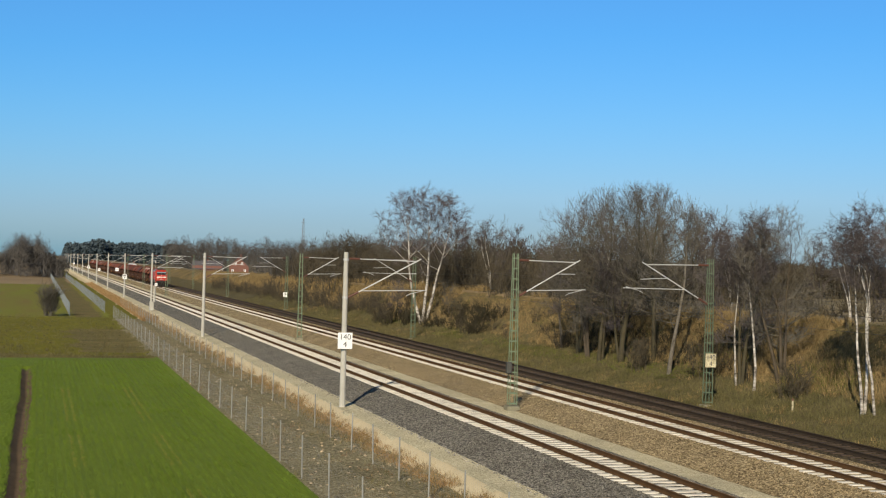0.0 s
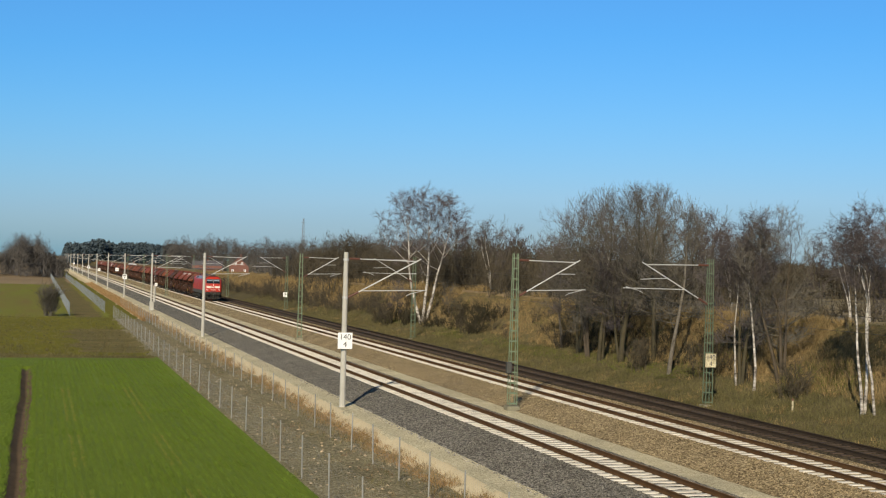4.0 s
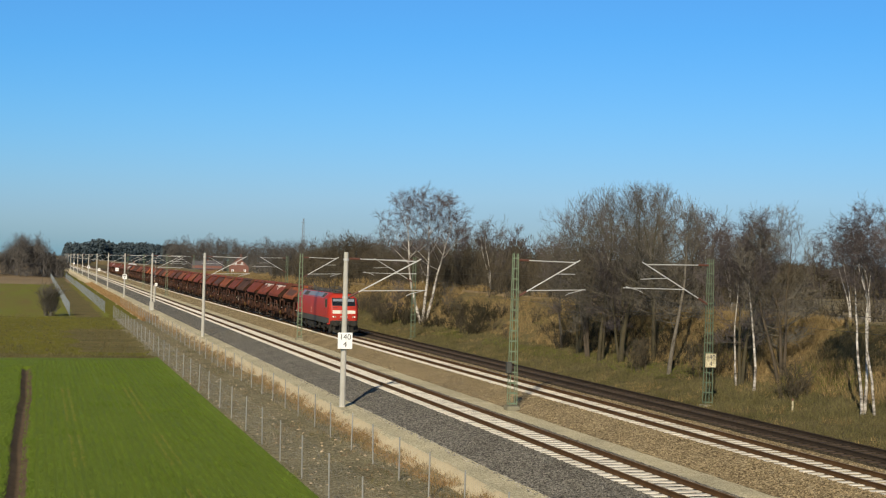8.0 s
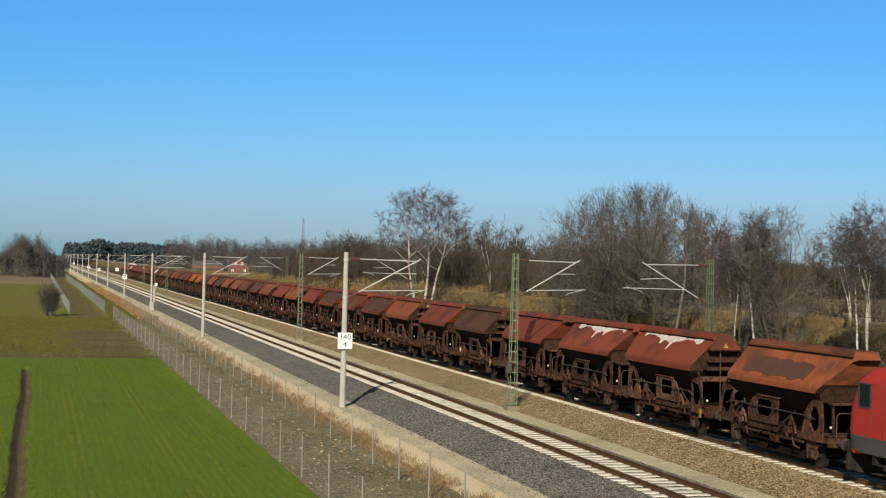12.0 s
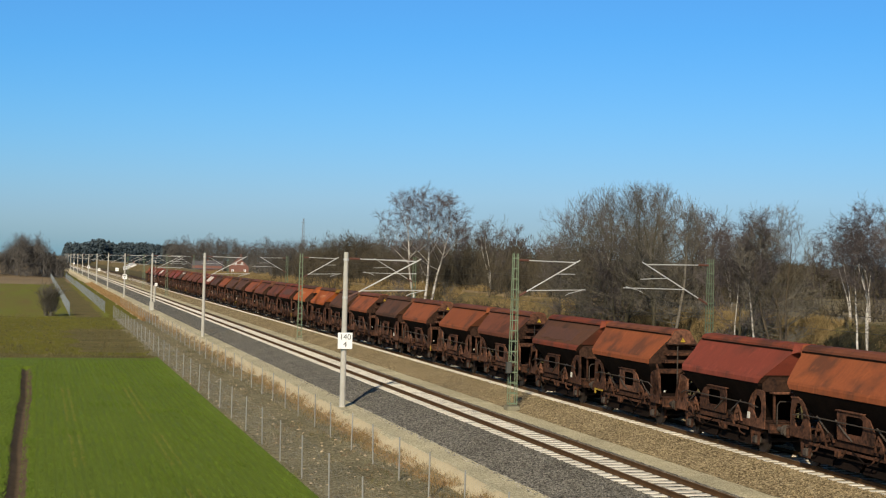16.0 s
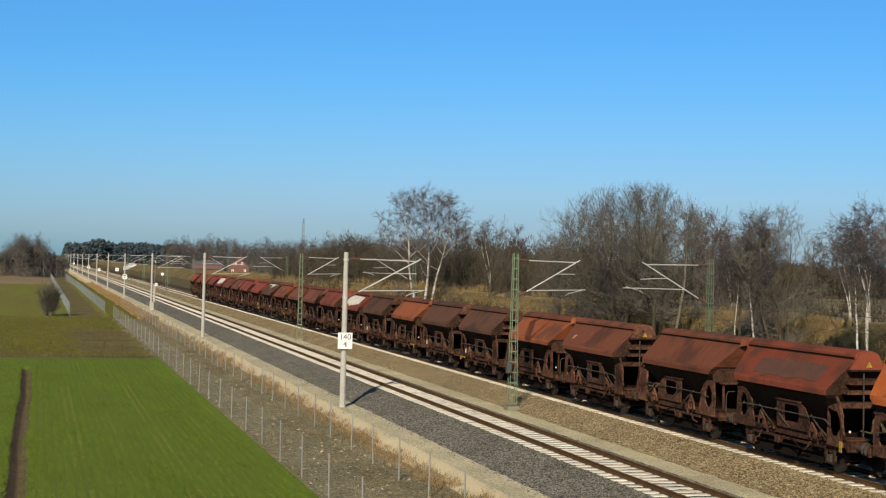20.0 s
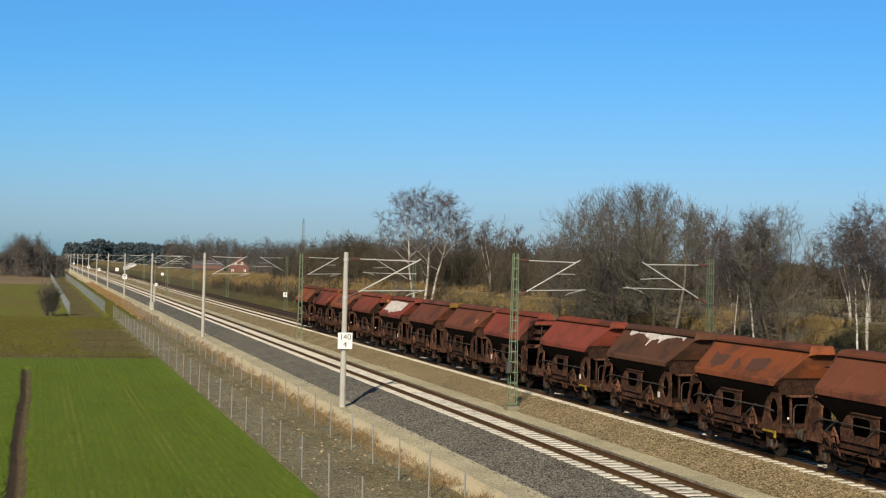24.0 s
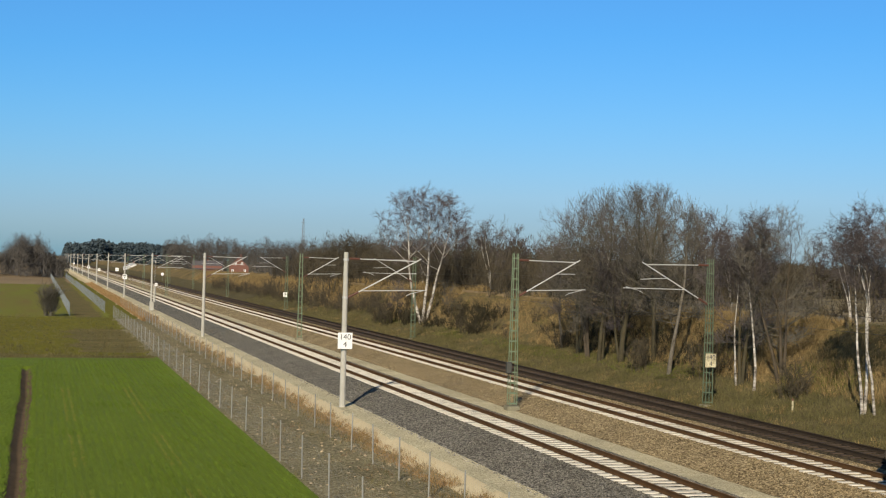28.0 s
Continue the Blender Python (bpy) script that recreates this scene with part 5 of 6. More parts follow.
plant(small_a, 40.9, 73.2, G_LABEL, "tree", "bare trees", turn=10, size=1.0)
plant(far_b, 39.1, 157.3, "dark ivy-clad small tree at the foot of the bank", "tree", "bare trees", turn=30, size=0.52)
plant(far_a, 41.7, 144.5, "small bare tree on the bank slope", "tree", "bare trees", turn=80, size=0.40)
P_LABEL = "bare tree standing on top of the bank"
for i, (mesh, x, y, size) in enumerate((
        (far_b, 49.5, 170, 0.98), (far_a, 52.5, 163, 0.92), (far_b, 54.0, 160, 0.84), (far_a, 53.0, 176, 0.86), (far_b, 47.0, 143, 0.45), (far_c, 48.6, 152, 0.80),
        (far_a, 47.0, 106, 0.66), (far_b, 50.0, 112, 0.8), (far_a, 52.0, 118, 0.72), (far_b, 55.2, 112, 0.72), (far_b, 53.0, 122, 0.75), (far_c, 51.5, 100, 0.66), (far_c, 51.0, 124, 0.80),
        (far_a, 46.4, 100, 0.86), (far_b, 47.8, 98, 0.82), (far_a, 45.8, 104, 0.80), (far_b, 49.6, 100, 0.80), (far_a, 51.8, 104, 0.82), (far_b, 48.5, 92.5, 0.62), (far_a, 50.4, 93, 0.66), (far_b, 51.0, 86, 0.55), (far_c, 49.5, 80, 0.58), (far_a, 50.0, 56, 0.7), (far_c, 46.0, 55, 0.75), (far_a, 50.0, 136, 0.5), (far_b, 51.0, 131, 0.45), (far_c, 48.0, 75.5, 0.66),
        (far_a, 55.0, 235, 0.76), (far_b, 56.0, 250, 0.9), (far_a, 54.0, 222, 0.95), (far_a, 58.0, 262, 0.80), (far_b, 60.0, 215, 0.75), (far_b, 52.0, 205, 0.85), (far_c, 51.0, 190, 0.75), (far_b, 50.0, 180, 0.72), (far_a, 62.0, 195, 0.75))):
    plant(mesh, x, y, P_LABEL, "tree", "trees on the bank", turn=i * 67, size=size)


# ---- shrubs and far woods ----
def shrub_into(v, f, x, y, z, h, w, rng, stems=9, twigs=9, fines=5, thick=0.012):
    for i in range(stems):
        az = rng.random() * 6.28
        lean = rng.uniform(0.1, 0.9) * w / h
        d = Vector((math.cos(az) * lean, math.sin(az) * lean, 1)).normalized()
        pts = limb(v, f, Vector((x + rng.uniform(-0.3, 0.3) * w, y + rng.uniform(-0.3, 0.3) * w, z - 0.1)), d, h * rng.uniform(0.6, 1.0), thick * 2.0, 3, rng, 0.15, 0.05)
        for j in range(twigs):
            q, dq = along(pts, rng.uniform(0.15, 1.0))
            e = side_way(dq, rng, rng.uniform(0.3, 0.9))
            q2 = q + e * h * rng.uniform(0.12, 0.3)
            rib(v, f, q, q2, thick, thick * 0.4, rng)
            for k in range(fines):
                t = rng.random()
                q3 = q.lerp(q2, t)
                e3 = side_way(e, rng, rng.uniform(0.3, 0.9))
                blade(v, f, q3, q3 + e3 * h * rng.uniform(0.06, 0.16), thick * 0.8, rng)


def thicket(name, label, spots, material, seed, **kw):
    rng = random.Random(seed)
    v, f = [], []
    for x, y, h, w in spots:
        shrub_into(v, f, x, y, ground_z(x, y), h, w, rng, **kw)
    return tagged(new(name, raw(name, v, f, material)), label, "bushes", kind="stuff")


rng = random.Random(11)
spots = []
while len(spots) < 290:
    x, y = rng.uniform(44.5, 66), rng.uniform(60, 280)
    low, high = (2.2, 4.0) if y < 130 else (3.2, 5.8)
    if x / y > 0.55:
        low, high = 0.6, 1.7
    elif 0.345 < x / y < 0.365:
        low, high = 2.4, 3.8
    spots.append((x, y, rng.uniform(low, high), rng.uniform(1.6, 3.2)))
thicket("thicket", "dense leafless brush on top of the bank", spots, M_BRUSH, 21, stems=12, twigs=8, fines=3, thick=0.020)
spots = [(rng.uniform(39.5, 43.5), y, rng.uniform(0.9, 2.3), rng.uniform(1.0, 2.2)) for y in [55 + i * 1.3 for i in range(170)] if rng.random() < (0.28 if y < 112 else 0.7)]
spots += [(rng.uniform(38.3, 41), rng.uniform(165, 330), rng.uniform(1.4, 2.6), rng.uniform(1.5, 3)) for i in range(120)]
thicket("bank_shrubs", "brown leafless shrubs on the dry bank", spots, M_BRUSH, 22, stems=9, twigs=8, fines=5, thick=0.011)
for x, y, h, w in ((37.6, 155.5, 3.4, 1.9), (37.8, 161, 2.6, 1.6), (38.8, 88, 2.2, 1.8), (39.6, 80, 2.6, 2.2), (39.0, 68.5, 2.4, 2.0), (40.2, 107, 1.8, 1.5)):
    v, f = [], []
    shrub_into(v, f, 0, 0, 0, h, w, rng, 22, 12, 7, 0.010)
    tagged(new("bare_shrub", raw("bare_shrub", v, f, M_BRUSH)), "dark leafless shrub at the foot of the bank", "shrub", "shrubs").location = (x, y, ground_z(x, y))
spots = [(rng.uniform(39.5, 42.6), rng.uniform(128, 147), rng.uniform(0.8, 1.8), rng.uniform(1.2, 2.2)) for i in range(46)]
spots += [(rng.uniform(38.6, 40.6), rng.uniform(150, 163), rng.uniform(1.0, 2.0), rng.uniform(1.2, 2.0)) for i in range(16)]
spots += [(rng.uniform(40.2, 43.0), rng.uniform(78, 104), rng.uniform(0.7, 1.6), rng.uniform(1.2, 2.2)) for i in range(28)]
thicket("brambles", "dark tangled brambles on the bank slope", spots, M_BRAMBLE, 23, stems=10, twigs=8, fines=5, thick=0.013)
v, f = [], []
shrub_into(v, f, 0, 0, 0, 4.4, 2.6, rng, 46, 16, 8, 0.018)
tagged(new("round_bush", raw("round_bush", v, f, M_TWIG)), "rounded leafless bush in the meadow", "bush").location = (1.7, 200, ground_z(1.7, 200))


def far_wood(name, label, trees, material, seed, thick, fine=1.0, count=85):
    rng = random.Random(seed)
    v, f = [], []
    for x, y, h, w in trees:
        z = ground_z(x, y)
        rib(v, f, Vector((x, y, z - 0.5)), Vector((x, y, z + h * 0.7)), thick * 2.2, thick, rng)
        heads = [(rng.uniform(-0.45, 0.45) * w, rng.uniform(-0.4, 0.4) * w, h * rng.uniform(0.42, 0.76), w * rng.uniform(0.30, 0.5), h * rng.uniform(0.16, 0.24)) for i in range(6)]
        for hx, hy, hz, rx, rz in heads:
            mid = Vector((x + hx, y + hy, z + hz))
            rib(v, f, Vector((x, y, z + h * 0.25)), mid, thick, thick * 0.5, rng)
            for k in range(count):
                d = Vector((rng.gauss(0, 1), rng.gauss(0, 1), rng.gauss(0, 1))).normalized()
                s = rng.random() ** 0.45
                q = mid + Vector((d.x * rx * s, d.y * rx * s, d.z * rz * s))
                e = (d + Vector((0, 0, 0.6)) + Vector((rng.uniform(-0.6, 0.6), rng.uniform(-0.6, 0.6), 0))).normalized()
                blade(v, f, q - e * 0.5 * fine, q + e * rng.uniform(0.3, 0.75) * fine, thick * 1.1, rng)
        for k in range(90):
            q = Vector((x + rng.uniform(-0.6, 0.6) * w, y + rng.uniform(-0.6, 0.6) * w, z + h * rng.uniform(0.0, 0.45)))
            blade(v, f, q, q + Vector((rng.uniform(-0.5, 0.5), rng.uniform(-0.5, 0.5), 1.3)), thick * 1.6, rng)
    return tagged(new(name, raw(name, v, f, material)), label, "woods", kind="stuff")


def row_even(px0, px1, y0, y1, n, h0, h1, w):
    """Trees spread evenly between two bearings, given as tangents from the track's line."""
    out = []
    for i in range(n):
        y = rng.uniform(y0, y1)
        b = px0 + (px1 - px0) * (i + rng.random()) / n
        out.append((y * b, y, rng.uniform(h0, h1), w * rng.uniform(0.7, 1.2)))
    return out


far_wood("far_woods", "distant belt of leafless trees behind the houses", row_even(0.085, 0.235, 640, 800, 135, 13, 20, 5.4) + row_even(0.16, 0.25, 330, 430, 70, 6, 10.5, 3.6), M_HAZETWIG, 31, 0.085, 1.0, 55)
far_wood("field_woods", "leafless trees at the far edge of the field", row_even(-0.06, -0.016, 530, 600, 24, 9, 13, 4.2) + row_even(-0.018, 0.004, 520, 580, 26, 13, 18, 4.8) + row_even(0.003, 0.017, 520, 600, 16, 7.5, 11, 3.6), M_HAZETWIG, 32, 0.06)
far_wood("plateau_woods", "brown leafless wood on the plateau behind the bank", row_even(0.185, 0.40, 205, 300, 84, 7.0, 9.6, 3.6) + row_even(0.40, 0.70, 144, 178, 105, 3.9, 5.3, 3.2), M_BRUSH, 34, 0.033, 0.65, 88)
far_wood("right_woods", "distant leafless wood beyond the plateau", row_even(0.30, 0.72, 330, 480, 170, 6, 10.0, 4.6), M_HAZETWIG, 33, 0.075, 1.0, 55)


def conifer_wood():
    rng = random.Random(41)
    v, f = [], []
    for i in range(260):
        y = rng.uniform(1150, 1350)
        x = y * (0.018 + 0.078 * (i + rng.random()) / 260)
        h, w = rng.uniform(14, 17.5), rng.uniform(2.6, 4.2)
        z = ground_z(x, y)
        for k in range(110):
            t = rng.uniform(0.02, 1.0) ** 0.7
            az = rng.random() * 6.28
            rr = w * (1.1 - t ** 3 * 0.8)
            a = Vector((x, y, z + h * t + rng.uniform(-0.6, 0.6)))
            b = a + Vector((math.cos(az) * rr, math.sin(az) * rr, rng.uniform(-0.8, 1.0)))
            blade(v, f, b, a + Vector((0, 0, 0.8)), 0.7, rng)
    tagged(new("conifer_wood", raw("conifer_wood", v, f, M_HAZECONIFER)), "conifer wood on the horizon, blued by painted haze", "woods", kind="stuff")


conifer_wood()


# ---- grass ----
def on_path(x, y):
    return 44.8 < x < 46.5 and 112 < y < 215


def grass(name, label, material, seed, n, area, h0, h1, w, keep=None, blades=5, lean=0.5, tuft=0.12, drill=0.0):
    rng = random.Random(seed)
    v, f = [], []
    x0, x1, y0, y1 = area
    for i in range(n):
        x, y = rng.uniform(x0, x1), y0 + (y1 - y0) * rng.random() ** 1.5
        if on_path(x, y) or (keep and not keep(x, y)):
            continue
        if drill:
            x = round(x / drill) * drill
        z = ground_z(x, y) - 0.02
        s = 0.7 + 0.6 * noise.noise((x * 0.3, y * 0.25, 4.0)) ** 2 * 4
        for k in range(blades):
            h = rng.uniform(h0, h1) * min(1.6, s)
            a = Vector((x + rng.uniform(-tuft, tuft), y + rng.uniform(-0.12, 0.12), z))
            b = a + Vector((rng.uniform(-lean, lean) * h, rng.uniform(-lean, lean) * h, h))
            blade(v, f, a, b, w, rng)
    return tagged(new(name, raw(name, v, f, material)), label, "grass", kind="stuff")


grass("dry_bank_grass", "long dry straw-coloured grass on the bank", M_DRY, 51, 20000, (40.0, 47.5, 50, 330), 0.25, 0.8, 0.012, lambda x, y: noise.noise((x * 0.25, y * 0.12, 8)) > -0.15 and (x < 44.4 or y > 115))
grass("far_bank_grass", "long dry straw-coloured grass on the upper bank", M_DRY, 65, 15000, (41.0, 48.0, 150, 400), 0.4, 0.9, 0.03, lambda x, y: noise.noise((x * 0.3, y * 0.08, 18)) > -0.2)
grass("upper_bank_grass", "bleached long grass under the trees on the bank", M_DRY, 66, 7000, (41.0, 46.0, 74, 125), 0.25, 0.6, 0.012)
grass("green_bank_grass", "olive grass between the dry tufts", M_DRY2, 52, 22000, (35.6, 46, 48, 260), 0.12, 0.40, 0.012, lambda x, y: noise.noise((x * 0.25, y * 0.12, 8)) < 0.2)
grass("verge_grass", "brown and olive verge grass beside the old track", M_DRY2, 53, 14000, (35.3, 40.5, 48, 200), 0.12, 0.35, 0.010)
grass("dry_verge_tufts", "dry tufts scattered over the verge", M_DRY, 59, 9000, (35.4, 41.0, 48, 220), 0.10, 0.38, 0.011, lambda x, y: noise.noise((x * 0.7, y * 0.35, 3)) > 0.12)
grass("fresh_bank_grass", "patches of fresh green grass on the bank", M_SHORTGREEN, 67, 16000, (38.0, 44.0, 50, 190), 0.10, 0.30, 0.012, lambda x, y: noise.noise((x * 0.35, y * 0.10, 41)) > 0.12)
grass("slope_grass", "dry tan grass on the slope below the masts", M_DRY, 54, 5200, (13.7, 15.0, 38, 260), 0.08, 0.30, 0.010, lambda x, y: noise.noise((x, y * 0.3, 5)) > -0.1)
grass("far_slope_straw", "tan dry grass along the far slope", M_STRAW, 69, 5000, (13.0, 14.9, 185, 420), 0.2, 0.5, 0.03)
grass("foot_straw", "orange dry grass fringe at the foot of the sandy slope", M_STRAW, 68, 7000, (14.15, 14.85, 38, 230), 0.06, 0.24, 0.010, lambda x, y: noise.noise((x * 0.8, y * 0.22, 51)) > -0.25)
grass("strip_weeds", "sparse weeds on the stony strip", M_DRY2, 55, 3600, (9.6, 14.6, 38, 200), 0.08, 0.30, 0.010, lambda x, y: noise.noise((x * 0.6, y * 0.4, 2)) > 0.25 - max(0.0, x - 12.5) * 0.25)
grass("strip_straw", "sparse dry straw on the stony strip", M_DRY, 64, 2600, (9.8, 14.2, 38, 220), 0.05, 0.22, 0.010, lambda x, y: noise.noise((x * 0.5, y * 0.2, 31)) > 0.08, 4)
grass("rusty_weeds", "withered reddish weeds on the stony strip", M_WITHERED, 63, 1500, (9.7, 14.4, 38, 160), 0.05, 0.2, 0.012, lambda x, y: noise.noise((x * 0.8, y * 0.5, 22)) > 0.2)
grass("crop_blades", "young green crop", M_BLADE, 56, 30000, (-0.3, 9.5, 42, 116), 0.05, 0.12, 0.011, None, 4, 0.8, 0.10, 0.34)
grass("crop_blades", "young green crop", M_BLADE, 58, 9000, (-3.8, -1.0, 42, 116), 0.05, 0.12, 0.011, None, 4, 0.8)
for x in (1.65, 2.0, 5.4, 5.75):
    grass("wheel_track", "faint pale wheel track in the crop", M_WHEELTRACK, int(x * 100), 900, (x - 0.05, x + 0.05, 42, 92), 0.04, 0.09, 0.010, lambda x, y: noise.noise((3.0, y * 0.12, 6)) > -0.1, 3, 0.9, 0.05)
def ditch_side(x, y):
    return abs(abs(x + 0.56 - 0.06 * math.sin(y * 0.16) - 0.03 * math.sin(y * 0.45)) - 0.46) < 0.10


grass("ditch_grass", "longer grass along the furrow", M_BLADE, 60, 14000, (-1.45, 0.05, 42, 110), 0.06, 0.15, 0.011, ditch_side, 3, 0.9, 0.06)
grass("meadow_tufts", "olive tussocks in the rough meadow", M_DRY2, 57, 2600, (-14, 9.3, 119, 200), 0.12, 0.35, 0.02)


# ---- loose stones on the strip ----
def clods(name, label, material, seed, n, area, low, high):
    rng = random.Random(seed)
    v, f = [], []
    for i in range(n):
        x, y = rng.uniform(area[0], area[1]), area[2] + (area[3] - area[2]) * rng.random() ** 1.4
        z, r = ground_z(x, y), rng.uniform(low, high)
        k = len(v)
        for dx, dy, dz in ((1, 0, 0.1), (0.2, 1, 0.05), (-1, 0.3, 0.1), (-0.2, -1, 0.0), (0, 0, 0.75), (0, 0, -0.5)):
            v.append((x + r * (dx + rng.uniform(-0.3, 0.3)), y + r * (dy + rng.uniform(-0.3, 0.3)), z + r * (dz + rng.uniform(-0.15, 0.15))))
        f += [(k, k + 1, k + 4), (k + 1, k + 2, k + 4), (k + 2, k + 3, k + 4), (k + 3, k, k + 4), (k + 1, k, k + 5), (k + 2, k + 1, k + 5), (k + 3, k + 2, k + 5), (k, k + 3, k + 5)]
    return tagged(new(name, raw(name, v, f, material)), label, "stones", kind="stuff")


clods("strip_stones", "loose pale stones and clods on the bare strip", island_tint(mat("pale_stone", (0.42, 0.33, 0.21), (0.25, 0.185, 0.11), 0.95, 2, 20, 0.2), 0.4, 1.5), 61, 800, (9.7, 14.4, 38, 170), 0.02, 0.085)
clods("ballast_stones", "loose coarse ballast stones", island_tint(mat("loose_ballast", (0.30, 0.28, 0.23), (0.16, 0.15, 0.125), 0.95, 2, 20, 0.2), 0.4, 1.8), 62, 900, (16.2, 17.0, 38, 120), 0.03, 0.06)


def stone_cover(name, label, material, seed, n, prof, spans, y0, y1):
    """Crushed stones lying proud of a track bed, denser nearby."""
    rng = random.Random(seed)
    v, f = [], []
    total = sum(b - a for a, b in spans)
    for i in range(n):
        x = rng.uniform(0, total)
        for a, b in spans:
            if x < b - a:
                x += a
                break
            x -= b - a
        y = y0 + (y1 - y0) * rng.random() ** 1.7
        z, r = lerp_table(prof, x), rng.uniform(0.016, 0.042)
        k = len(v)
        turn = rng.random() * 6.28
        for j in range(4):
            a = turn + j * 1.571 + rng.uniform(-0.4, 0.4)
            v.append((x + r * math.cos(a), y + r * math.sin(a), z + rng.uniform(-0.03, 0.02)))
        v.append((x + r * rng.uniform(-0.4, 0.4), y + r * rng.uniform(-0.4, 0.4), z + r * rng.uniform(0.5, 1.3)))
        f += [(k, k + 1, k + 4), (k + 1, k + 2, k + 4), (k + 2, k + 3, k + 4), (k + 3, k, k + 4)]
    return tagged(new(name, raw(name, v, f, material)), label, "stones", kind="stuff")


stone_cover("grey_stone_cover", "loose crushed grey stones on the new track bed", island_tint(mat("grey_crushed_stone", (0.165, 0.154, 0.130), (0.105, 0.098, 0.082), 0.95, 2, 20, 0.2, gloss=0.08), 0.35, 1.7), 71, 26000, PROF1, ((16.7, 18.9), (21.5, 22.3)), 38, 150)
stone_cover("brown_stone_cover", "loose crushed brownish stones on the middle track bed", island_tint(mat("brown_crushed_stone", (0.255, 0.200, 0.118), (0.165, 0.124, 0.068), 0.95, 2, 20, 0.2, gloss=0.08), 0.35, 1.7), 72, 26000, PROF2, ((24.5, 26.85), (29.4, 30.2)), 40, 170)


# ---- fences ----
def fence(x, y0, y1, step, label):
    # far fences swap to the steel with haze in its colour
    steel = M_POST if y0 < 100 else M_HAZEPOST
    ob = thing("wire_fence", label, "fence", "wire fences", at=pose(x, y0, -1.22))
    n = int((y1 - y0) / step) + 1
    post = Geo().tube((0, 0, -0.3), (0, 0, 1.62), 0.028, 8).tube((0, 0, 1.62), (0, 0, 1.64), 0.031, 8).mesh("post", steel)
    r = random.Random(int(x * 10))
    for i in range(n):
        o = part("post", post, None, ob)
        o.matrix_basis = pose(r.uniform(-0.03, 0.03), i * step + r.uniform(-0.25, 0.25), 0, r.uniform(-1.2, 1.2), r.uniform(-1.2, 1.2), 0)
    for k in range(0, 7, 2):
        part("wire", Geo().tube((0, 0, 0.12 + k * 0.24), (0, (n - 1) * step, 0.12 + k * 0.24), 0.0018, 3), steel, ob)
    mesh = Geo()
    y = 0.0
    while y < min(160, y1 - y0):
        mesh.tube((0, y, 0.1), (0, y, 1.56), 0.0018 if y0 < 100 else 0.0024, 3, caps=False)
        y += 0.2
    tagged(part("netting", mesh, steel, ob), kind="stuff")
    return ob


fence(9.75, 37.6, 195, 5.15, "thin wire fence with grey steel posts along the field")
fence(13.3, 39.4, 245, 4.32, "thin wire fence with grey steel posts below the slope")
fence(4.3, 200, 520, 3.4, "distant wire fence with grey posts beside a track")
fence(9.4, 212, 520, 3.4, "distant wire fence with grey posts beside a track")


# ---- kilometre boards ----
def text_mesh(body, size):
    cu = bpy.data.curves.new("lettering", "FONT")
    cu.body, cu.size, cu.align_x, cu.align_y = body, size, "CENTER", "CENTER"
    cu.extrude = 0.004
    tmp = bpy.data.objects.new("lettering", cu)
    me = bpy.data.meshes.new_from_object(tmp)
    bpy.data.objects.remove(tmp)
    return me


def km_board(x, y, z, w, h, rows, label, dirty=False):
    ob = thing("kilometre_board", label, "sign", "kilometre boards", at=pose(x, y, z))
    part("plate", Geo().box((0, 0, 0), (w, 0.03, h), chamfer=0.008), M_PATH if dirty else M_WHITE, ob)
    part("bracket", Geo().box((0, 0.12, 0), (0.3, 0.22, 0.06)), M_GALV, ob)
    for body, dz, size in rows:
        me = text_mesh(body, size)
        me.materials.append(M_LETTER)
        o = part("lettering", me, None, ob)
        o.matrix_basis = pose(0, -0.02, dz, 90, 0, 0)
    return ob


km_board(15.63, 73.72, 2.82, 0.78, 0.86, (("140", 0.19, 0.42), ("4", -0.2, 0.42)), "white kilometre board reading 140 over 4")
km_board(35.95, 72.10, 2.04, 0.64, 0.76, (("140", 0.17, 0.36), ("4", -0.18, 0.36)), "weathered kilometre board reading 140 over 4", True)
for i in (3, 6, 9):
    far_board = km_board(15.63, 74.0 + 66.67 * i - 0.28, 3.1, 0.78, 0.86, (), "white kilometre board on a distant mast")
    for dz, bar in ((0.19, 0.5), (-0.2, 0.2)):
        part("marking_bar", Geo().box((0, -0.022, dz), (bar, 0.012, 0.24)), M_SKIRT, far_board)


# ---- catenary wires ----
def catenary(x, ys, z_low, z_top):
    for a, b in zip(ys, ys[1:]):
        ob = thing("catenary_wire", "thin dark overhead contact and messenger wires", "wire", "overhead wires", at=pose(x, a, 0))
        n = 8
        L = b - a
        pts = [(0, L * i / n, z_top - 1.0 * 4 * (i / n) * (1 - i / n)) for i in range(n + 1)]
        part("messenger_wire", Geo().line(pts, 0.006, 3), M_DECK, ob)
        part("contact_wire", Geo().tube((0, 0, z_low), (0, L, z_low), 0.007, 3), M_DECK, ob)
        for i in range(1, n):
            part("dropper", Geo().tube((0, pts[i][1], z_low), pts[i], 0.003, 3), M_DECK, ob)


catenary(T1, [8] + [74.0 + 66.67 * i for i in range(6)], 5.5, 7.2)
catenary(T2, [8, 71.9, 136.1, 210, 285, 349], 5.5, 7.2)
catenary(T3, [8, 72.4, 137.4, 213, 282, 347], 5.5, 7.2)


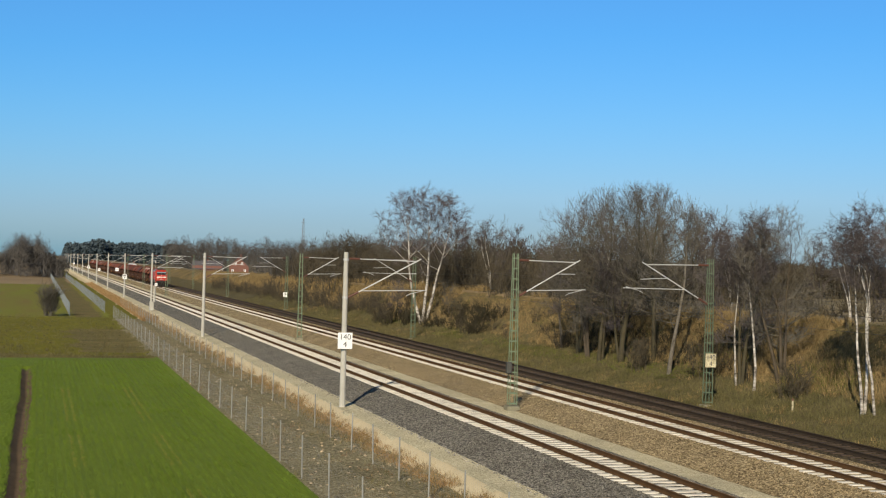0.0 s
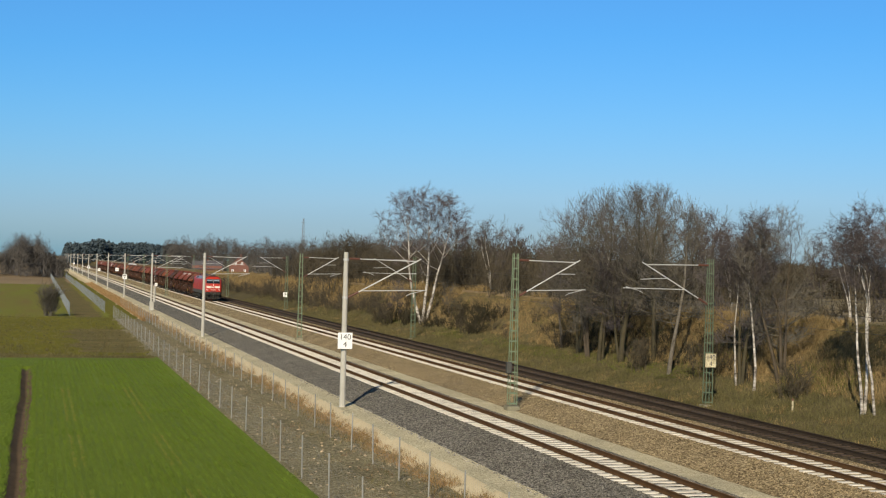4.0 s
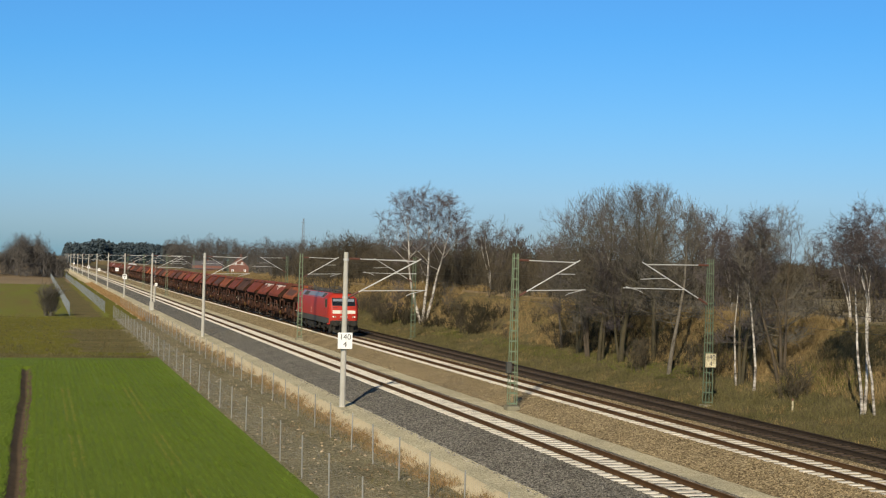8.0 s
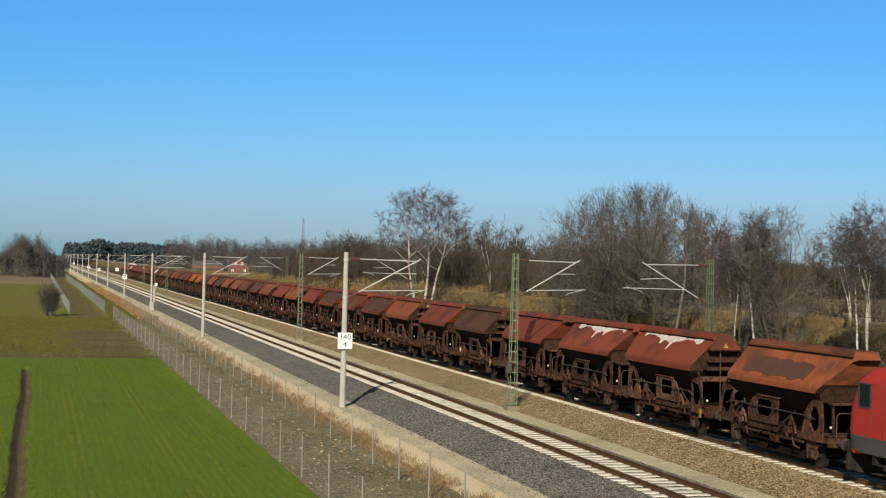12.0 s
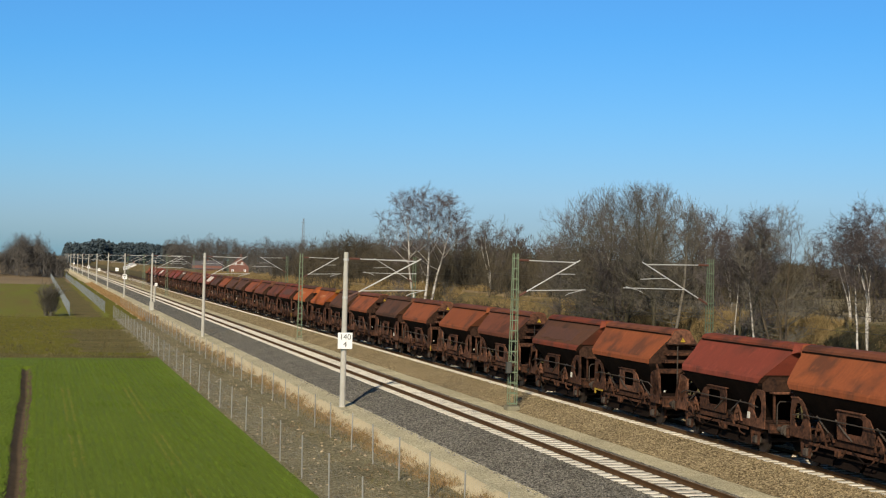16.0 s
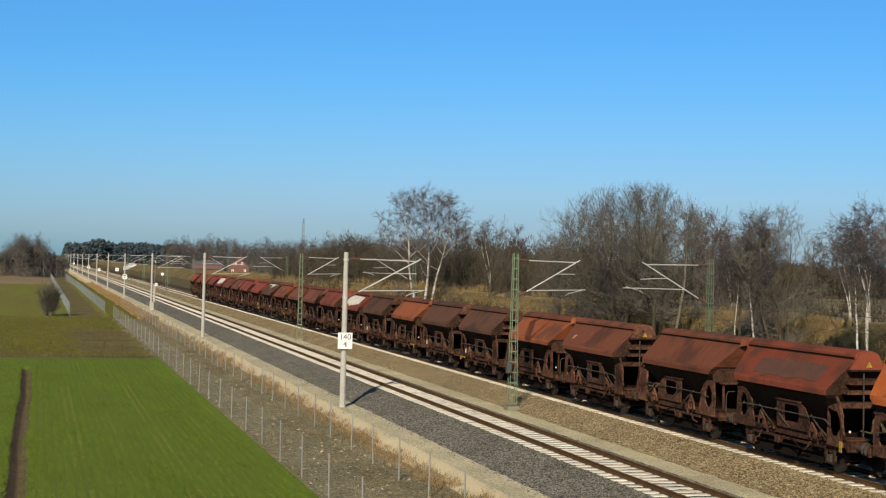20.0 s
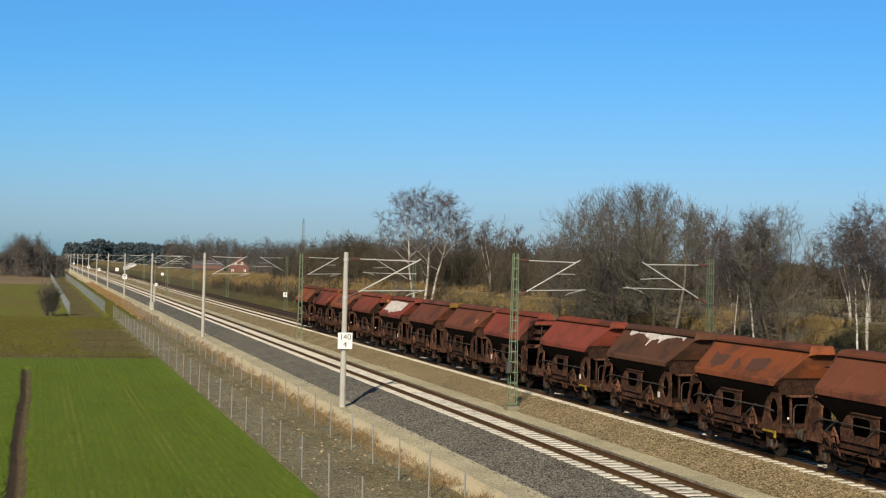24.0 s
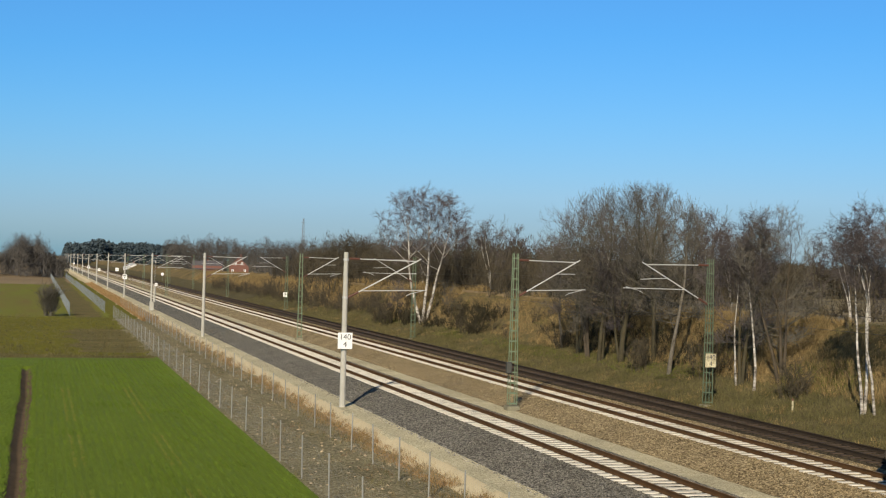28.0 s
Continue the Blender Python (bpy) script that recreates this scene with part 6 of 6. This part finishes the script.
# ---- houses, pylon and small things ----
def house(x, y, z, w, d, eave, ridge, wall, roof, label, turn=0, windows=()):
    ob = thing("house", label, "house", "houses", at=pose(x, y, z, 0, 0, turn))
    part("wall", Geo().prism([(-w / 2, -1), (w / 2, -1), (w / 2, eave), (0, ridge), (-w / 2, eave)], "y", 0, d), wall, ob)
    for s in (-1, 1):
        q = [(s * (w / 2 + 0.4), -0.3, eave - 0.35), (s * (w / 2 + 0.4), d + 0.3, eave - 0.35), (0, d + 0.3, ridge + 0.12), (0, -0.3, ridge + 0.12)]
        part("roof", Geo().quad(*(q if s > 0 else [q[1], q[0], q[3], q[2]]), thick=0.18), roof, ob)
    for wx, wz, ww, wh in windows:
        win = part("window", Geo().box((wx, -0.02, wz), (ww, 0.12, wh)), M_WHITE, ob, "white framed window")
        part("pane", Geo().box((wx, -0.09, wz), (ww * 0.4, 0.06, wh * 0.7)), M_PANE, win)
    part("chimney", Geo().box((0.8, d * 0.5, ridge + 0.3), (0.6, 0.6, 1.4)), M_BRICK, ob)
    return ob


house(82.5, 612, 0.4, 8.4, 11, 3.4, 7.6, M_BRICK, M_TILE, "red brick gabled house with white windows", -8, ((-1.3, 4.6, 0.7, 1.1), (1.3, 4.6, 0.7, 1.1), (-2.6, 1.6, 0.9, 1.0), (2.6, 1.6, 0.9, 1.0)))
house(79.0, 640, 0.0, 9.0, 13, 2.6, 5.6, M_BRICK, M_TILE, "low brick house with a wide dark roof", 80, ((-3, 1.4, 1.4, 1.2), (2, 1.4, 1.4, 1.2)))
house(43.7, 690, 0.2, 6.0, 9, 1.8, 3.4, M_WHITE, M_GALV, "distant pale building with a bright metal roof", 10, ((-2, 1.2, 1.0, 1.0), (2, 1.2, 1.0, 1.0)))


def pylon(x, y, z, h):
    ob = thing("power_pylon", "distant grey steel lattice power pylon", "pylon", at=pose(x, y, z))
    for sx in (-1, 1):
        for sy in (-1, 1):
            part("leg", Geo().tube((sx * 1.1, sy * 1.1, 0), (sx * 0.25, sy * 0.25, h), 0.09, 4), M_PYLON, ob)
    for i in range(14):
        z0, z1 = h * i / 14, h * (i + 1) / 14
        a, b = 1.1 - 0.85 * i / 14, 1.1 - 0.85 * (i + 1) / 14
        part("brace", Geo().tube((-a, -a, z0), (b, -b, z1), 0.05, 3), M_PYLON, ob)
        part("brace", Geo().tube((a, -a, z0), (-b, -b, z1), 0.05, 3), M_PYLON, ob)
    for zz, w in ((h * 0.80, 1.7), (h * 0.92, 1.3)):
        part("cross_arm", Geo().tube((-w, 0, zz), (w, 0, zz), 0.10, 4), M_PYLON, ob)


pylon(140.2, 780, 0.4, 30)


def marker_board(x, y, z, w, h, post_h, label):
    ob = thing("marker_board", label, "sign", "small track signs", at=pose(x, y, z))
    part("post", Geo().tube((0, 0.03, -0.2), (0, 0.03, post_h), 0.03, 6), M_POST, ob)
    part("plate", Geo().box((0, 0, post_h - h / 2), (w, 0.03, h), chamfer=0.006), M_WHITE, ob)
    part("marking_bar", Geo().box((0, -0.022, post_h - h / 2), (w * 0.28, 0.02, h * 0.30)), M_POST, ob)


marker_board(36.3, 216, ground_z(36.3, 216), 0.62, 0.72, 2.5, "small white marker board on a post beside the track")
marker_board(23.5, 300, -0.66, 0.6, 0.6, 2.2, "small white marker board between the tracks")
marker_board(36.3, 440, ground_z(36.3, 440), 0.8, 0.8, 2.6, "small white marker board beside the old track")
marker_board(23.6, 455, -0.66, 1.0, 1.0, 3.9, "white signal board between the tracks")
marker_board(23.6, 590, -0.66, 1.0, 1.0, 2.4, "small white marker board between the tracks")
stake = thing("boundary_stake", "short pale stake in the verge grass", "stake", at=pose(37.6, 66.0, ground_z(37.6, 66.0)))
part("shaft", Geo().tube((0, 0, -0.1), (0, 0, 0.55), 0.05, 6), M_PATH, stake)
part("cap", Geo().tube((0, 0, 0.55), (0, 0, 0.66), 0.052, 6), M_BRICK, stake, "red painted top")
box = thing("switch_box", "grey switch box strapped to the mast", "box", at=pose(24.05, 71.7, 1.6))
part("housing", Geo().box((0, 0, 0), (0.26, 0.3, 0.62), chamfer=0.03), M_SKIRT, box)
part("lid", Geo().box((0, -0.17, 0), (0.22, 0.03, 0.55), chamfer=0.01), M_SKIRT, box)
cab = thing("mast_cabinet", "pale concrete block at a mast's foot", "cabinet", at=pose(15.63, 206.5, -0.66))
part("housing", Geo().box((0, 0, 0.6), (0.6, 0.6, 1.2), chamfer=0.05), M_CONCRETE, cab)
part("lid", Geo().box((0, 0, 1.24), (0.66, 0.66, 0.08), chamfer=0.03), M_CONCRETE, cab)

# ---- sleepers ----
S_CONC = Geo().loft([[(x, y, -0.30) for x, y in ((1.31, -0.165), (1.31, 0.165), (-1.31, 0.165), (-1.31, -0.165))], [(x, y, -0.172) for x, y in ((1.29, -0.145), (1.29, 0.145), (-1.29, 0.145), (-1.29, -0.145))]]).mesh("sleeper", M_SLEEPER)
S_WOOD = Geo().box((0, 0, -0.24), (2.6, 0.26, 0.13)).mesh("sleeper", M_SLEEPER_OLD)
for bed, xc, mesh, material in ((BED1, T1, S_CONC, M_SLEEPER), (BED2, T2, S_CONC, M_SLEEPER), (BED3, T3, S_WOOD, M_SLEEPER_OLD)):
    rng = random.Random(int(xc))
    for i in range(300):
        o = part("sleeper", mesh, None, bed)
        o.matrix_basis = pose(xc + rng.uniform(-0.015, 0.015), 36.0 + 0.65 * i + rng.uniform(-0.015, 0.015), rng.uniform(-0.006, 0.006), 0, 0, rng.uniform(-0.4, 0.4))
    g = Geo()
    for i in [*range(-80, 0), *range(300, 1500)]:
        g.box((xc, 36.0 + 0.65 * i, -0.235), (2.58, 0.30, 0.125))
    tagged(part("far_sleepers", g, material, bed), kind="stuff")


# ---- motion ----
def motions():
    times = [0, 1.5, 3, 4.5, 6, 7.5, 9, 10, 11, 12, 16, 20, 24, 28]
    for ob, back, turn in TRAIN:
        walk(ob, [(t, pose(T2, front_at(t) + back, 0, 0, 0, turn)) for t in times])
    for wheel, x, y in LOCO_WHEELS:
        rows = []
        for k in range(841):
            t = k / 30
            rows.append((t, pose(x, y, 0.625, math.degrees((front_at(0) - front_at(t)) / 0.625))))
        walk(wheel, rows)


motions()
